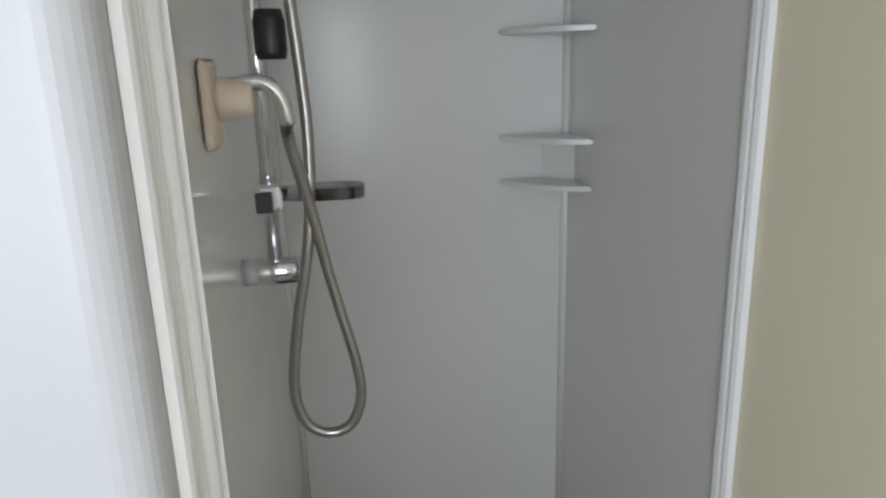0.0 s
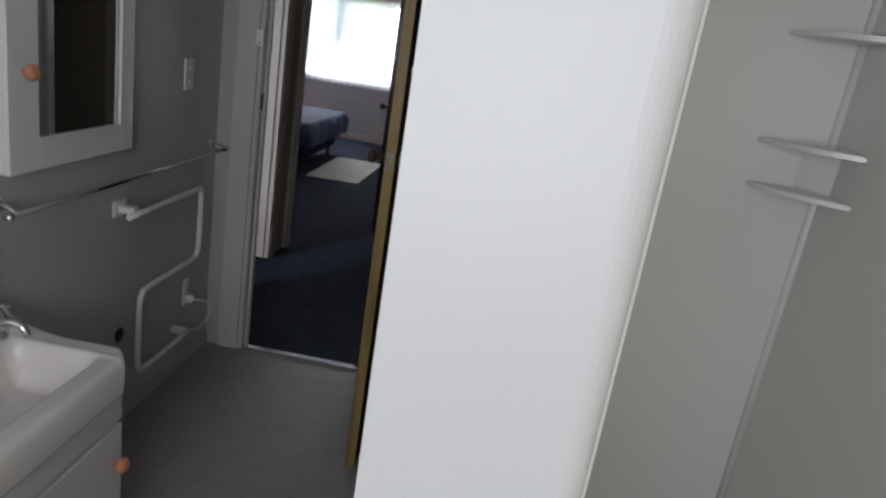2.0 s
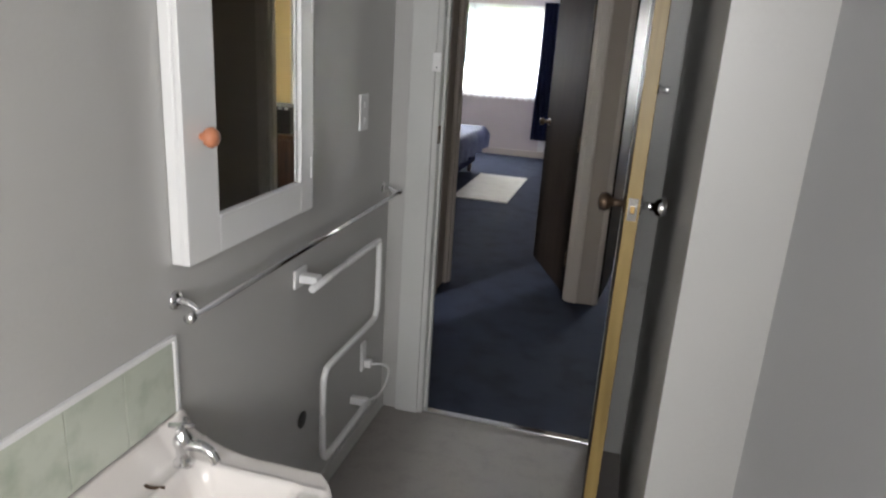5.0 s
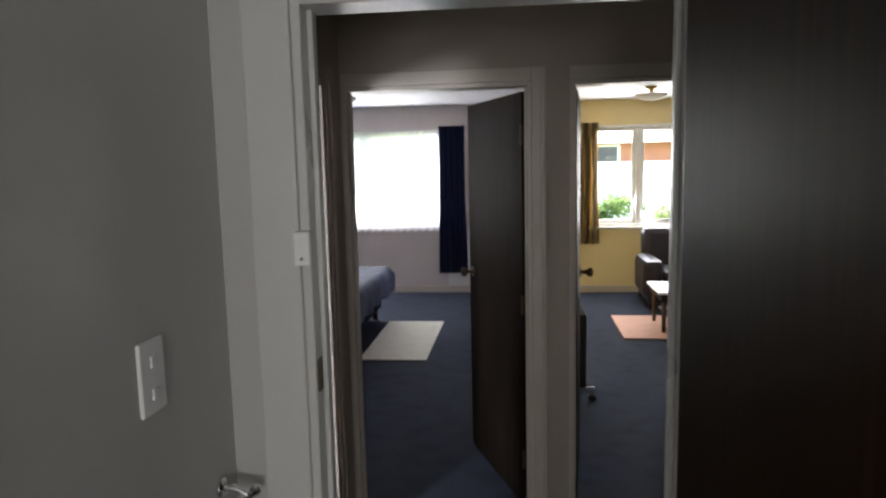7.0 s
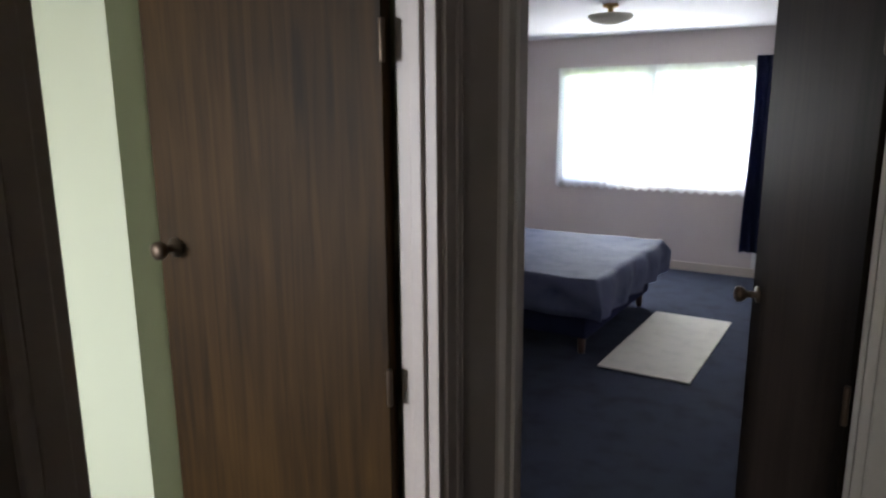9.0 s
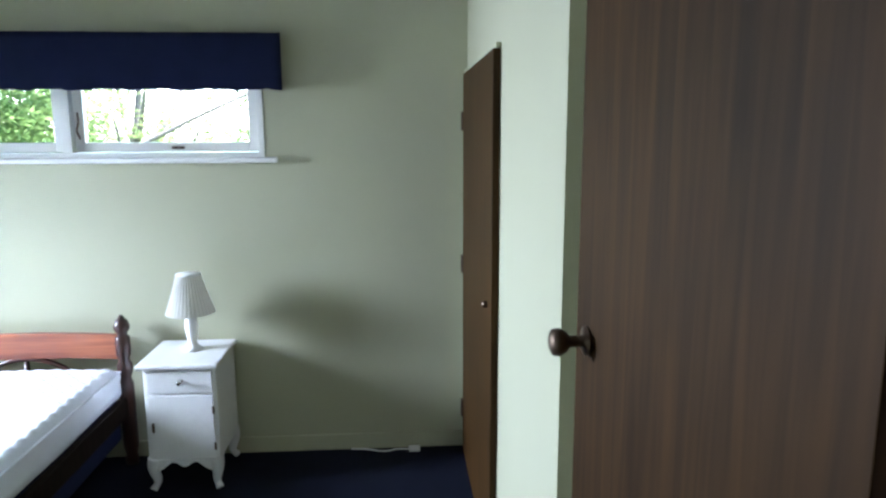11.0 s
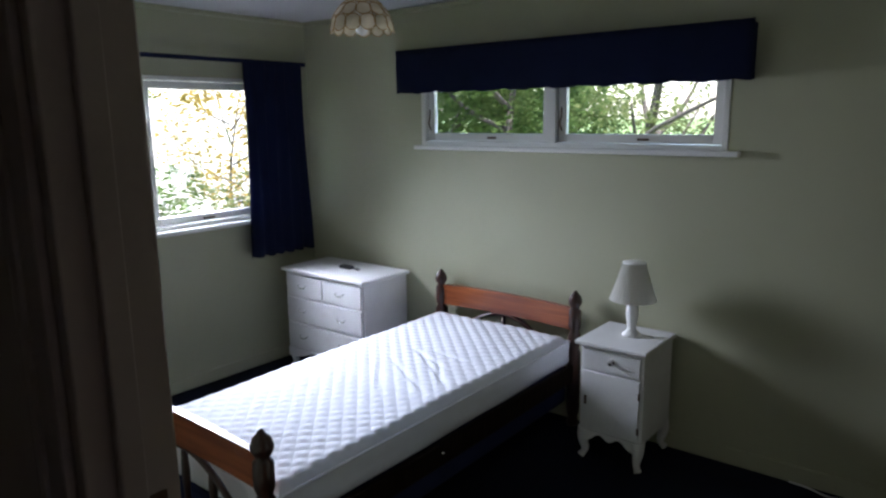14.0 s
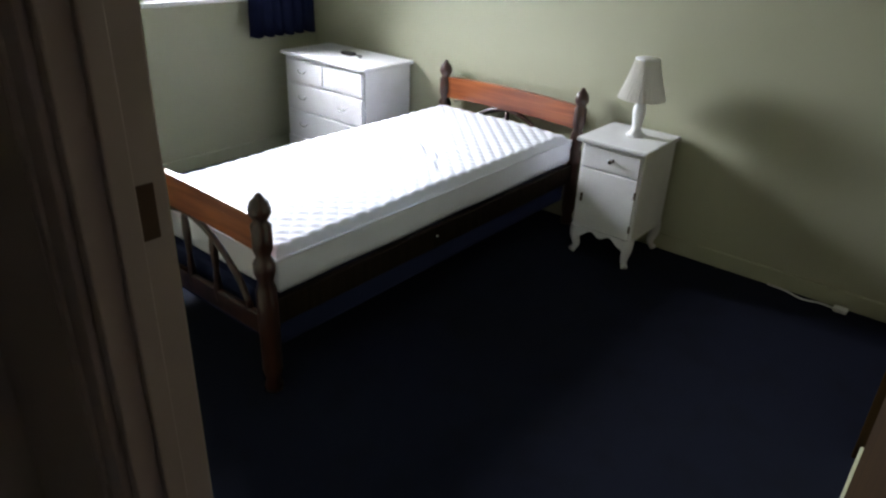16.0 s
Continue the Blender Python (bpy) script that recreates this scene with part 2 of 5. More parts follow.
M = {
    "bed_wall": paint("sage_green_paint", (0.418, 0.42, 0.292), 0.55, 140, 0.06, 0.03),
    "ceiling": paint("ceiling_paint", (0.62, 0.62, 0.65), 0.7, 120, 0.05, 0.03),
    "hall_wall": paint("hall_taupe_paint", (0.43, 0.37, 0.31), 0.6, 140, 0.06, 0.04),
    "bath_wall": paint("bathroom_grey_paint", (0.475, 0.47, 0.458), 0.38, 110, 0.04, 0.04),
    "cream_wall": paint("cream_yellow_paint", (0.80, 0.735, 0.56), 0.45, 120, 0.05, 0.05),
    "bed1_wall": paint("mauve_paint", (0.60, 0.54, 0.53), 0.6, 140, 0.05, 0.03),
    "liv_wall": paint("living_yellow_paint", (0.78, 0.64, 0.34), 0.6, 140, 0.05, 0.03),
    "trim": paint("gloss_white_trim", (0.74, 0.74, 0.71), 0.3, 90, 0.03, 0.04),
    "bath_trim": paint("pale_grey_trim", (0.57, 0.575, 0.56), 0.3, 90, 0.03, 0.04),
    "hall_trim": paint("stone_trim", (0.56, 0.50, 0.44), 0.4, 90, 0.03, 0.04),
    "carpet": paint("blue_grey_carpet", (0.030, 0.036, 0.056), 0.95, 420, 0.9, 0.35, 6, spec=0.1),
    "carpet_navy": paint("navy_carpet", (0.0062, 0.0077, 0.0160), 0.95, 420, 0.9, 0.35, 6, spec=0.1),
    "vinyl": paint("grey_vinyl", (0.27, 0.25, 0.235), 0.45, 60, 0.03, 0.12, 12),
    "acrylic": paint("shower_acrylic", (0.69, 0.685, 0.665), 0.22, 60, 0.01, 0.02, 1.5),
    "white": paint("white_enamel", (0.80, 0.80, 0.80), 0.3, 70, 0.02, 0.03),
    "furn": paint("worn_white_paint", (0.76, 0.76, 0.77), 0.4, 60, 0.06, 0.05, 7),
    "panel": paint("white_wallboard", (0.50, 0.505, 0.52), 0.4, 100, 0.02, 0.02),
    "porcelain": paint("porcelain", (0.78, 0.74, 0.71), 0.12, 40, 0.0, 0.02),
    "chrome": paint("chrome", (0.75, 0.75, 0.76), 0.12, 60, 0.0, 0.03, metal=1.0),
    "steel_hose": paint("ribbed_steel", (0.36, 0.35, 0.33), 0.3, 60, 0.0, 0.05, metal=1.0),
    "brass": paint("dull_brass", (0.42, 0.28, 0.12), 0.35, 60, 0.02, 0.1, metal=1.0),
    "bronze": paint("dark_bronze", (0.09, 0.06, 0.04), 0.4, 60, 0.02, 0.2, metal=0.7),
    "copper": paint("copper_knob", (0.56, 0.22, 0.12), 0.3, 40, 0.02, 0.1),
    "black": paint("black_plastic", (0.012, 0.012, 0.013), 0.4, 90, 0.02, 0.2),
    "beige": paint("beige_plastic", (0.66, 0.56, 0.46), 0.4, 60, 0.02, 0.04),
    "navy_cloth": paint("navy_cloth", (0.016, 0.021, 0.055), 0.9, 500, 0.3, 0.2, 5, spec=0.1),
    "blue_cover": paint("blue_bedcover", (0.075, 0.10, 0.21), 0.7, 300, 0.3, 0.2, 8, blotch2=(0.17, 0.20, 0.33)),
    "mattress": paint("quilted_white", (0.75, 0.77, 0.84), 0.8, 300, 0.15, 0.04, 6),
    "rug_cream": paint("cream_rug", (0.55, 0.53, 0.48), 0.95, 350, 0.7, 0.1, 9),
    "rug_pink": paint("salmon_rug", (0.55, 0.33, 0.26), 0.95, 350, 0.7, 0.1, 9),
    "leather": paint("dark_leather", (0.018, 0.015, 0.022), 0.4, 160, 0.25, 0.2, 5),
    "shade": sheer("lampshade_cloth", (0.78, 0.77, 0.72), 0.35),
    "capiz": sheer("capiz_shell", (0.80, 0.74, 0.62), 0.5),
    "net": sheer("net_curtain", (0.85, 0.85, 0.86), 0.75),
    "glass": glass("window_glass"),
    "tile": paint("green_tile", (0.40, 0.46, 0.36), 0.2, 30, 0.01, 0.2, 9, blotch2=(0.56, 0.60, 0.52)),
    "door_wood": wood("brown_door_wood", (0.018, 0.0085, 0.002), (0.054, 0.0255, 0.006), 0.55, 2, coat=0.0),
    "dark_door": wood("dark_door_wood", (0.008, 0.0055, 0.004), (0.022, 0.015, 0.011), 0.5, 2),
    "bath_door": wood("deep_brown_door_wood", (0.010, 0.0042, 0.0012), (0.026, 0.0115, 0.0035), 0.5, 2),
    "door_edge": wood("ochre_edge_wood", (0.20, 0.13, 0.04), (0.36, 0.25, 0.09), 0.4, 2),
    "bed_wood": wood("red_stained_pine", (0.16, 0.035, 0.012), (0.42, 0.125, 0.045), 0.28, 1, coat=0.3),
    "post_wood": wood("dark_stained_post", (0.018, 0.007, 0.005), (0.055, 0.017, 0.010), 0.32, 2, coat=0.3),
    "cab_wood": wood("teak_veneer", (0.05, 0.02, 0.009), (0.13, 0.06, 0.028), 0.4, 2),
    "curtain": stripes("striped_curtain", (0.10, 0.072, 0.04), (0.34, 0.24, 0.10), (0.50, 0.44, 0.30)),
    "brick": paint("red_brick", (0.30, 0.12, 0.08), 0.9, 40, 0.3, 0.25, 4),
    "jamb_brown": paint("brown_jamb_paint", (0.40, 0.335, 0.29), 0.45, 90, 0.04, 0.08),
    "pale_roof": paint("pale_roof", (0.66, 0.65, 0.63), 0.7, 20, 0.2, 0.08, 3),
    "roof": paint("grey_roof", (0.42, 0.40, 0.39), 0.8, 20, 0.2, 0.15, 3),
    "weatherboard": paint("white_weatherboard", (0.72, 0.72, 0.70), 0.6, 40, 0.05, 0.04, 3),
    "paving": paint("pale_concrete", (0.52, 0.51, 0.48), 0.85, 60, 0.2, 0.1, 4),
    "grass": paint("grass_ground", (0.07, 0.11, 0.03), 0.95, 30, 0.5, 0.4, 1.5),
    "bark": paint("bark", (0.055, 0.047, 0.04), 0.9, 40, 0.5, 0.3, 9),
    "leaf": leafy("leaf_green", (0.035, 0.07, 0.022), (0.16, 0.23, 0.085)),
    "leaf_yellow": leafy("leaf_yellow_green", (0.085, 0.12, 0.045), (0.23, 0.26, 0.12)),
    "leaf_gold": leafy("leaf_golden", (0.24, 0.18, 0.05), (0.50, 0.36, 0.12)),
    "dark_pane": paint("dark_pane", (0.03, 0.035, 0.04), 0.15, 20, 0.0, 0.2),
}
for k, gloss in (("door_wood", 0.12), ("bath_door", 0.03), ("dark_door", 0.04)):
    M[k].node_tree.nodes["Principled BSDF"].inputs["Specular IOR Level"].default_value = gloss
mirror = bpy.data.materials.new("mirror")
mirror.use_nodes = True
mb = mirror.node_tree.nodes["Principled BSDF"]
mb.inputs["Base Color"].default_value, mb.inputs["Metallic"].default_value, mb.inputs["Roughness"].default_value = (0.86, 0.87, 0.86, 1), 1.0, 0.015
M["mirror"] = mirror


# ---- mesh helpers ----
def box(bm, x0, x1, y0, y1, z0, z1, bevel=0.0):
    m = Matrix.Translation(((x0 + x1) / 2, (y0 + y1) / 2, (z0 + z1) / 2)) @ Matrix.Diagonal((abs(x1 - x0), abs(y1 - y0), abs(z1 - z0), 1))
    r = bmesh.ops.create_cube(bm, size=1, matrix=m)
    if bevel:
        es = list({e for v in r["verts"] for e in v.link_edges})
        bmesh.ops.bevel(bm, geom=es, offset=bevel, segments=2, affect="EDGES", profile=0.5)
    return bm


def boxes(*rows, bevel=0.0):
    bm = bmesh.new()
    for r in rows:
        box(bm, *r, bevel=bevel)
    return bm


def lathe(profile, seg=24, at=(0, 0, 0), axis="z"):
    """A turned shape from rows of (radius, height) about an axis."""
    bm = bmesh.new()
    rings = []
    for r, h in profile:
        ring = []
        for k in range(seg):
            a = 2 * math.pi * k / seg
            p = (r * math.cos(a), r * math.sin(a), h)
            if axis == "x":
                p = (p[2], p[0], p[1])
            elif axis == "y":
                p = (p[0], p[2], p[1])
            ring.append(bm.verts.new((p[0] + at[0], p[1] + at[1], p[2] + at[2])))
        rings.append(ring)
    for a, b in zip(rings, rings[1:]):
        for k in range(seg):
            bm.faces.new((a[k], a[(k + 1) % seg], b[(k + 1) % seg], b[k]))
    bm.faces.new(rings[0][::-1])
    bm.faces.new(rings[-1])
    bmesh.ops.recalc_face_normals(bm, faces=bm.faces)
    for f in bm.faces:
        f.smooth = True
    return bm


def smooth_path(points, steps=8, closed=False):
    """Catmull-Rom points through the given ones."""
    p = [Vector(q) for q in points]
    p = [p[-1], *p, p[0], p[1]] if closed else [2 * p[0] - p[1], *p, 2 * p[-1] - p[-2]]
    out = []
    for a, b, c, d in zip(p, p[1:], p[2:], p[3:]):
        for k in range(steps):
            t = k / steps
            out.append(0.5 * (2 * b + (c - a) * t + (2 * a - 5 * b + 4 * c - d) * t * t + (3 * b - a - 3 * c + d) * t ** 3))
    if not closed:
        out.append(p[-2])
    return out


def tube(points, radius, seg=10, bm=None, ribs=0.0, closed=False):
    """A round tube along points; ribs: how much each second ring swells."""
    bm = bm or bmesh.new()
    pts = [Vector(p) for p in points]
    n = len(pts)
    rings, side = [], None
    for i, p in enumerate(pts):
        a = pts[(i - 1) % n] if closed or i else p
        b = pts[(i + 1) % n] if closed or i < n - 1 else p
        d = (b - a).normalized()
        if side is None:
            side = d.orthogonal().normalized()
        side = (side - d * side.dot(d)).normalized()
        up = d.cross(side)
        r = radius * (1 + ribs * (i % 2)) if not callable(radius) else radius(i / (n - 1))
        rings.append([bm.verts.new(p + (side * math.cos(2 * math.pi * k / seg) + up * math.sin(2 * math.pi * k / seg)) * r) for k in range(seg)])
    pairs = list(zip(rings, rings[1:])) + ([(rings[-1], rings[0])] if closed else [])
    for a, b in pairs:
        for k in range(seg):
            f = bm.faces.new((a[k], a[(k + 1) % seg], b[(k + 1) % seg], b[k]))
            f.smooth = True
    if not closed:
        bm.faces.new(rings[0][::-1])
        bm.faces.new(rings[-1])
    return bm


def extrude_outline(pts, lo, hi, axis="z", bm=None):
    """A solid from a flat outline of (a, b) points; axis z: (x, y); y: (x, z); x: (y, z)."""
    bm = bm or bmesh.new()

    def at(a, b, h):
        return {"z": (a, b, h), "y": (a, h, b), "x": (h, a, b)}[axis]
    lower = [bm.verts.new(at(a, b, lo)) for a, b in pts]
    upper = [bm.verts.new(at(a, b, hi)) for a, b in pts]
    n = len(pts)
    fs = [bm.faces.new(lower[::-1]), bm.faces.new(upper)]
    for k in range(n):
        fs.append(bm.faces.new((lower[k], lower[(k + 1) % n], upper[(k + 1) % n], upper[k])))
    bmesh.ops.recalc_face_normals(bm, faces=fs)
    return bm


SHIFT = [Matrix.Identity(4)]       # where the room being built stands


def mesh_object(name, bm, material):
    me = bpy.data.meshes.new(name)
    bm.transform(SHIFT[0])
    bm.to_mesh(me)
    bm.free()
    for m in material if isinstance(material, (list, tuple)) else [material]:
        me.materials.append(m)
    return new(name, me)


def part(name, bm, material, parent, label=""):
    ob = mesh_object(name, bm, material)
    ob.parent = parent
    ob.matrix_parent_inverse = parent.matrix_world.inverted() if parent.parent is None else parent.matrix_world.inverted()
    if label:
        tagged(ob, label)
    return ob


def thing(name, label, category, group="", at=(0, 0, 0)):
    ob = new(name)
    ob.empty_display_size = 0.05
    ob.location = at
    bpy.context.view_layer.update()
    return tagged(ob, label, category, group)


def single(name, bm, material, label, category, group=""):
    return tagged(mesh_object(name, bm, material), label, category, group)


def structure(name, bm, material, label=""):
    return tagged(mesh_object(name, bm, material), label, kind="structure")


def wall(name, axis, p0, p1, a0, a1, z0, z1, holes=(), neg="hall_wall", pos="hall_wall", edge="trim", label=""):
    """A wall p0..p1 thick across an axis, a0..a1 along, with openings (a0, a1, z0, z1). neg and pos: the paints of its two sides."""
    cuts = sorted({a0, a1, *[h[0] for h in holes], *[h[1] for h in holes]})
    zs = sorted({z0, z1, *[h[2] for h in holes], *[h[3] for h in holes]})
    bm = bmesh.new()
    for a, b in zip(cuts, cuts[1:]):
        for c, d in zip(zs, zs[1:]):
            if any(h[0] <= a and b <= h[1] and h[2] <= c and d <= h[3] for h in holes):
                continue
            if axis == "x":
                box(bm, p0, p1, a, b, c, d)
            else:
                box(bm, a, b, p0, p1, c, d)
    bmesh.ops.remove_doubles(bm, verts=bm.verts, dist=1e-5)
    dead = []
    keys = {}
    for f in bm.faces:
        c = f.calc_center_median()
        keys.setdefault((round(c.x, 4), round(c.y, 4), round(c.z, 4)), []).append(f)
    for fs in keys.values():
        if len(fs) > 1:
            dead += fs
    bmesh.ops.delete(bm, geom=dead, context="FACES_ONLY")
    bmesh.ops.recalc_face_normals(bm, faces=bm.faces)
    k = 0 if axis == "x" else 1
    for f in bm.faces:
        f.material_index = 0 if f.normal[k] < -0.5 else 1 if f.normal[k] > 0.5 else 2
    return structure(name, bm, [M[neg], M[pos], M[edge]], label)


# ---- structure ----
CEIL = 2.36
structure("ground", boxes((-400, 400, -400, 400, -0.9, -0.6)), M["grass"], "rough grass outside the house")
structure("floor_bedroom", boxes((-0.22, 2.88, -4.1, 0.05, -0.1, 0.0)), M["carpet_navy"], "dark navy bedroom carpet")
structure("floor_hall", boxes((2.88, 6.6, -1.3, 0.35, -0.1, 0.0)), M["carpet"], "dark blue-grey hall carpet")
structure("floor_rooms", boxes((-0.22, 8.4, 0.35, 6.0, -0.1, 0.0), (-0.22, 2.88, 0.05, 0.35, -0.1, 0.0)), M["carpet"], "dark blue-grey carpet of the front rooms")
structure("floor_bathroom", boxes((3.0, 5.4, -5.7, -1.3, -0.1, 0.002)), M["vinyl"], "grey vinyl bathroom floor")
structure("ceiling_bedroom", boxes((-0.22, 2.93, -4.1, 0.1, CEIL, CEIL + 0.1)), M["ceiling"], "white painted ceiling")
structure("ceiling_house", boxes((2.93, 8.4, -5.7, 6.0, CEIL, CEIL + 0.1), (-0.22, 2.93, 0.1, 6.0, CEIL, CEIL + 0.1)), M["ceiling"], "white painted ceiling")
# out of view; the eave at y 6.8 is drawn out to block direct sun
structure("roof", boxes((-0.5, 9.0, -6.3, 6.8, CEIL + 0.14, CEIL + 0.3)), M["roof"], "unseen low roof, front eave lengthened to keep sun out")

BEDROOM = Matrix.Translation((-0.10, -0.06, 0))
HOUSE = Matrix.Identity(4)
SHIFT[0] = BEDROOM
# bedroom
wall("wall_west", "x", -0.12, 0.0, -4.02, 0.14, 0, CEIL, [(-2.83, -0.98, 1.53, 2.04)], "weatherboard", "bed_wall")
wall("wall_south", "y", -4.02, -3.9, 0.0, 2.93, 0, CEIL, [(0.1, 1.25, 1.04, 1.96)], "weatherboard", "bed_wall")
wall("wall_north", "y", 0.12, 0.22, 0.0, 2.93, 0, CEIL, [], "bed_wall", "bed1_wall")
wall("wall_wardrobe", "y", 0.01, 0.12, 0.0, 2.0, 0, CEIL, [], "bed_wall", "bed_wall", edge="bed_wall")
wall("wall_bedroom_door", "x", 2.93, 3.03, -4.02, 0.36, 0, CEIL, [(-0.755, 0.095, 0, 2.0)], "bed_wall", "hall_wall")
SHIFT[0] = HOUSE
# hall
wall("wall_hall_north", "y", 0.30, 0.40, 2.93, 6.6, 0, CEIL, [(2.94, 3.77, 0, 2.0), (3.93, 4.65, 0, 2.0)], "hall_wall", "bed1_wall")
wall("wall_hall_south_a", "y", -1.35, -1.25, 2.93, 4.2, 0, CEIL, [(3.27, 4.05, 0, 2.0)], "bath_wall", "hall_wall")
wall("wall_hall_south_b", "y", -1.35, -1.25, 4.2, 6.6, 0, CEIL, [], "bath_wall", "hall_wall")
wall("wall_hall_east", "x", 6.6, 6.7, -1.35, 0.40, 0, CEIL, [], "hall_wall", "hall_wall")
# bathroom
wall("wall_bath_west", "x", 3.0, 3.1, -5.7, -1.35, 0, CEIL, [], "hall_wall", "bath_wall")
wall("wall_bath_east", "x", 5.25, 5.37, -5.7, -1.35, 0, CEIL, [], "cream_wall", "hall_wall")
wall("wall_bath_south", "y", -5.7, -5.6, 3.1, 5.25, 0, CEIL, [], "weatherboard", "bath_wall")
wall("wall_closet", "x", 4.15, 4.25, -2.41, -1.35, 0, CEIL, [], "bath_wall", "bath_wall")
wall("wall_shower_back", "y", -2.48, -2.41, 4.15, 5.25, 0, CEIL, [], "bath_wall", "bath_wall", edge="bath_wall")
wall("wall_shower_side", "x", 4.335, 4.455, -3.83, -2.48, 0, CEIL, [], "panel", "panel", edge="panel")
# front rooms
wall("wall_front", "y", 5.87, 5.99, -0.1, 8.4, 0, CEIL, [(0.75, 2.80, 0.83, 2.06), (4.55, 6.10, 0.83, 2.06), (6.50, 7.35, 0.02, 2.03)], "bed1_wall", "weatherboard")
wall("wall_between", "x", 3.80, 3.90, 0.40, 5.87, 0, CEIL, [], "bed1_wall", "liv_wall")
wall("wall_rooms_west", "x", -0.1, 0.0, 0.14, 5.87, 0, CEIL, [], "weatherboard", "bed1_wall")
wall("wall_rooms_east", "x", 8.3, 8.4, -0.6, 5.87, 0, CEIL, [], "liv_wall", "weatherboard")
structure("wall_living_face", boxes((3.90, 4.55, 5.862, 5.868, 0, CEIL), (4.55, 6.10, 5.862, 5.868, 0, 0.83), (4.55, 6.10, 5.862, 5.868, 2.06, CEIL), (6.10, 6.50, 5.862, 5.868, 0, CEIL), (6.50, 7.35, 5.862, 5.868, 2.03, CEIL), (7.35, 8.3, 5.862, 5.868, 0, CEIL)), M["liv_wall"], "yellow painted living room wall")
wall("wall_living_south", "y", 0.30, 0.40, 6.6, 8.4, 0, CEIL, [], "hall_wall", "liv_wall")


def skirting(name, rows, mat="trim"):
    bm = bmesh.new()
    for r in rows:
        box(bm, *r, bevel=0.004)
    return structure(name, bm, M[mat])


SHIFT[0] = BEDROOM
skirting("baseboard_bedroom", [(0.0, 0.014, -3.9, 0.0, 0, 0.085), (0.014, 2.93, -3.9, -3.886, 0, 0.085), (1.11, 2.0, -0.004, 0.01, 0, 0.085), (2.0, 2.90, 0.106, 0.12, 0, 0.085)], "bed_wall")
SHIFT[0] = HOUSE
skirting("baseboard_front", [(0.0, 3.80, 5.856, 5.87, 0, 0.09), (3.9, 6.45, 5.848, 5.862, 0, 0.09)], "hall_trim")
skirting("baseboard_bath", [(3.1, 3.112, -5.6, -1.35, 0, 0.07)], "bath_wall")
cornice = bmesh.new()
SHIFT[0] = BEDROOM
for r in [(0.0, 0.03, -3.9, 0.0, CEIL - 0.03, CEIL), (0.03, 2.93, -3.9, -3.87, CEIL - 0.03, CEIL), (0.03, 2.0, -0.02, 0.01, CEIL - 0.03, CEIL), (2.0, 2.93, 0.09, 0.12, CEIL - 0.03, CEIL)]:
    box(cornice, *r, bevel=0.008)
structure("trim_cornice", cornice, M["bed_wall"])
SHIFT[0] = HOUSE
structure("trim_threshold", boxes((3.27, 4.05, -1.345, -1.31, 0.0, 0.012), bevel=0.004), M["chrome"], "metal strip on the bathroom threshold")


def casing(name, axis, p, side, a0, a1, top, mat, w=0.062, d=0.014, only=None, plain=False):
    """Plain moulded boards round an opening, on one face p of a wall; side: which way they stand proud."""
    bm = bmesh.new()

    def bar(u0, u1, z0, z1, dd, o):
        lo, hi = sorted((p + side * o, p + side * (o + dd)))
        box(bm, *((lo, hi, u0, u1) if axis == "x" else (u0, u1, lo, hi)), z0, z1, bevel=0.005)
    for k, (u0, u1) in enumerate(((a0 - w, a0), (a1, a1 + w))):
        if only is None or only == k:
            bar(u0, u1, 0, top + w, d, 0)
            if plain:
                continue
            bar(*((u0, u0 + w * 0.35) if k == 0 else (u1 - w * 0.35, u1)), 0, top + w, 0.005, d)
    bar(a0, a1, top, top + w, d, 0)
    return structure(name, bm, M[mat])


def jamb(name, axis, p0, p1, a0, a1, top, mat, stop):
    """The lining of a door opening with its stop."""
    bm = bmesh.new()

    def bar(q0, q1, u0, u1, z0, z1):
        box(bm, *((q0, q1, u0, u1) if axis == "x" else (u0, u1, q0, q1)), z0, z1, bevel=0.003)
    bar(p0, p1, a0, a0 + 0.02, 0, top)
    bar(p0, p1, a1 - 0.02, a1, 0, top)
    bar(p0, p1, a0 + 0.02, a1 - 0.02, top - 0.02, top)
    s0, s1 = stop
    bar(s0, s1, a0 + 0.02, a0 + 0.032, 0, top - 0.02)
    bar(s0, s1, a1 - 0.032, a1 - 0.02, 0, top - 0.02)
    return structure(name, bm, M[mat])


SHIFT[0] = BEDROOM
jamb("trim_jamb_bedroom", "x", 2.927, 3.033, -0.755, 0.095, 2.0, "jamb_brown", (2.97, 3.0))
casing("trim_casing_bedroom_hall", "x", 3.03, 1, -0.755, 0.095, 2.0, "jamb_brown")
casing("trim_casing_bedroom", "x", 2.93, -1, -0.755, 0.095, 2.0, "bed_wall", w=0.018)
SHIFT[0] = HOUSE
jamb("trim_jamb_bath", "y", -1.353, -1.247, 3.27, 4.05, 2.0, "bath_trim", (-1.31, -1.28))
casing("trim_casing_bath", "y", -1.35, -1, 3.27, 4.05, 2.0, "bath_trim", w=0.10, plain=True)
casing("trim_casing_bath_hall", "y", -1.25, 1, 3.27, 4.05, 2.0, "hall_trim")
for nm, a0, a1 in (("front_bedroom", 2.94, 3.77), ("living", 3.93, 4.65)):
    jamb("trim_jamb_" + nm, "y", 0.297, 0.403, a0, a1, 2.0, "hall_trim", (0.33, 0.36))
    casing("trim_casing_" + nm, "y", 0.30, -1, a0, a1, 2.0, "hall_trim", w=0.06, only=1)


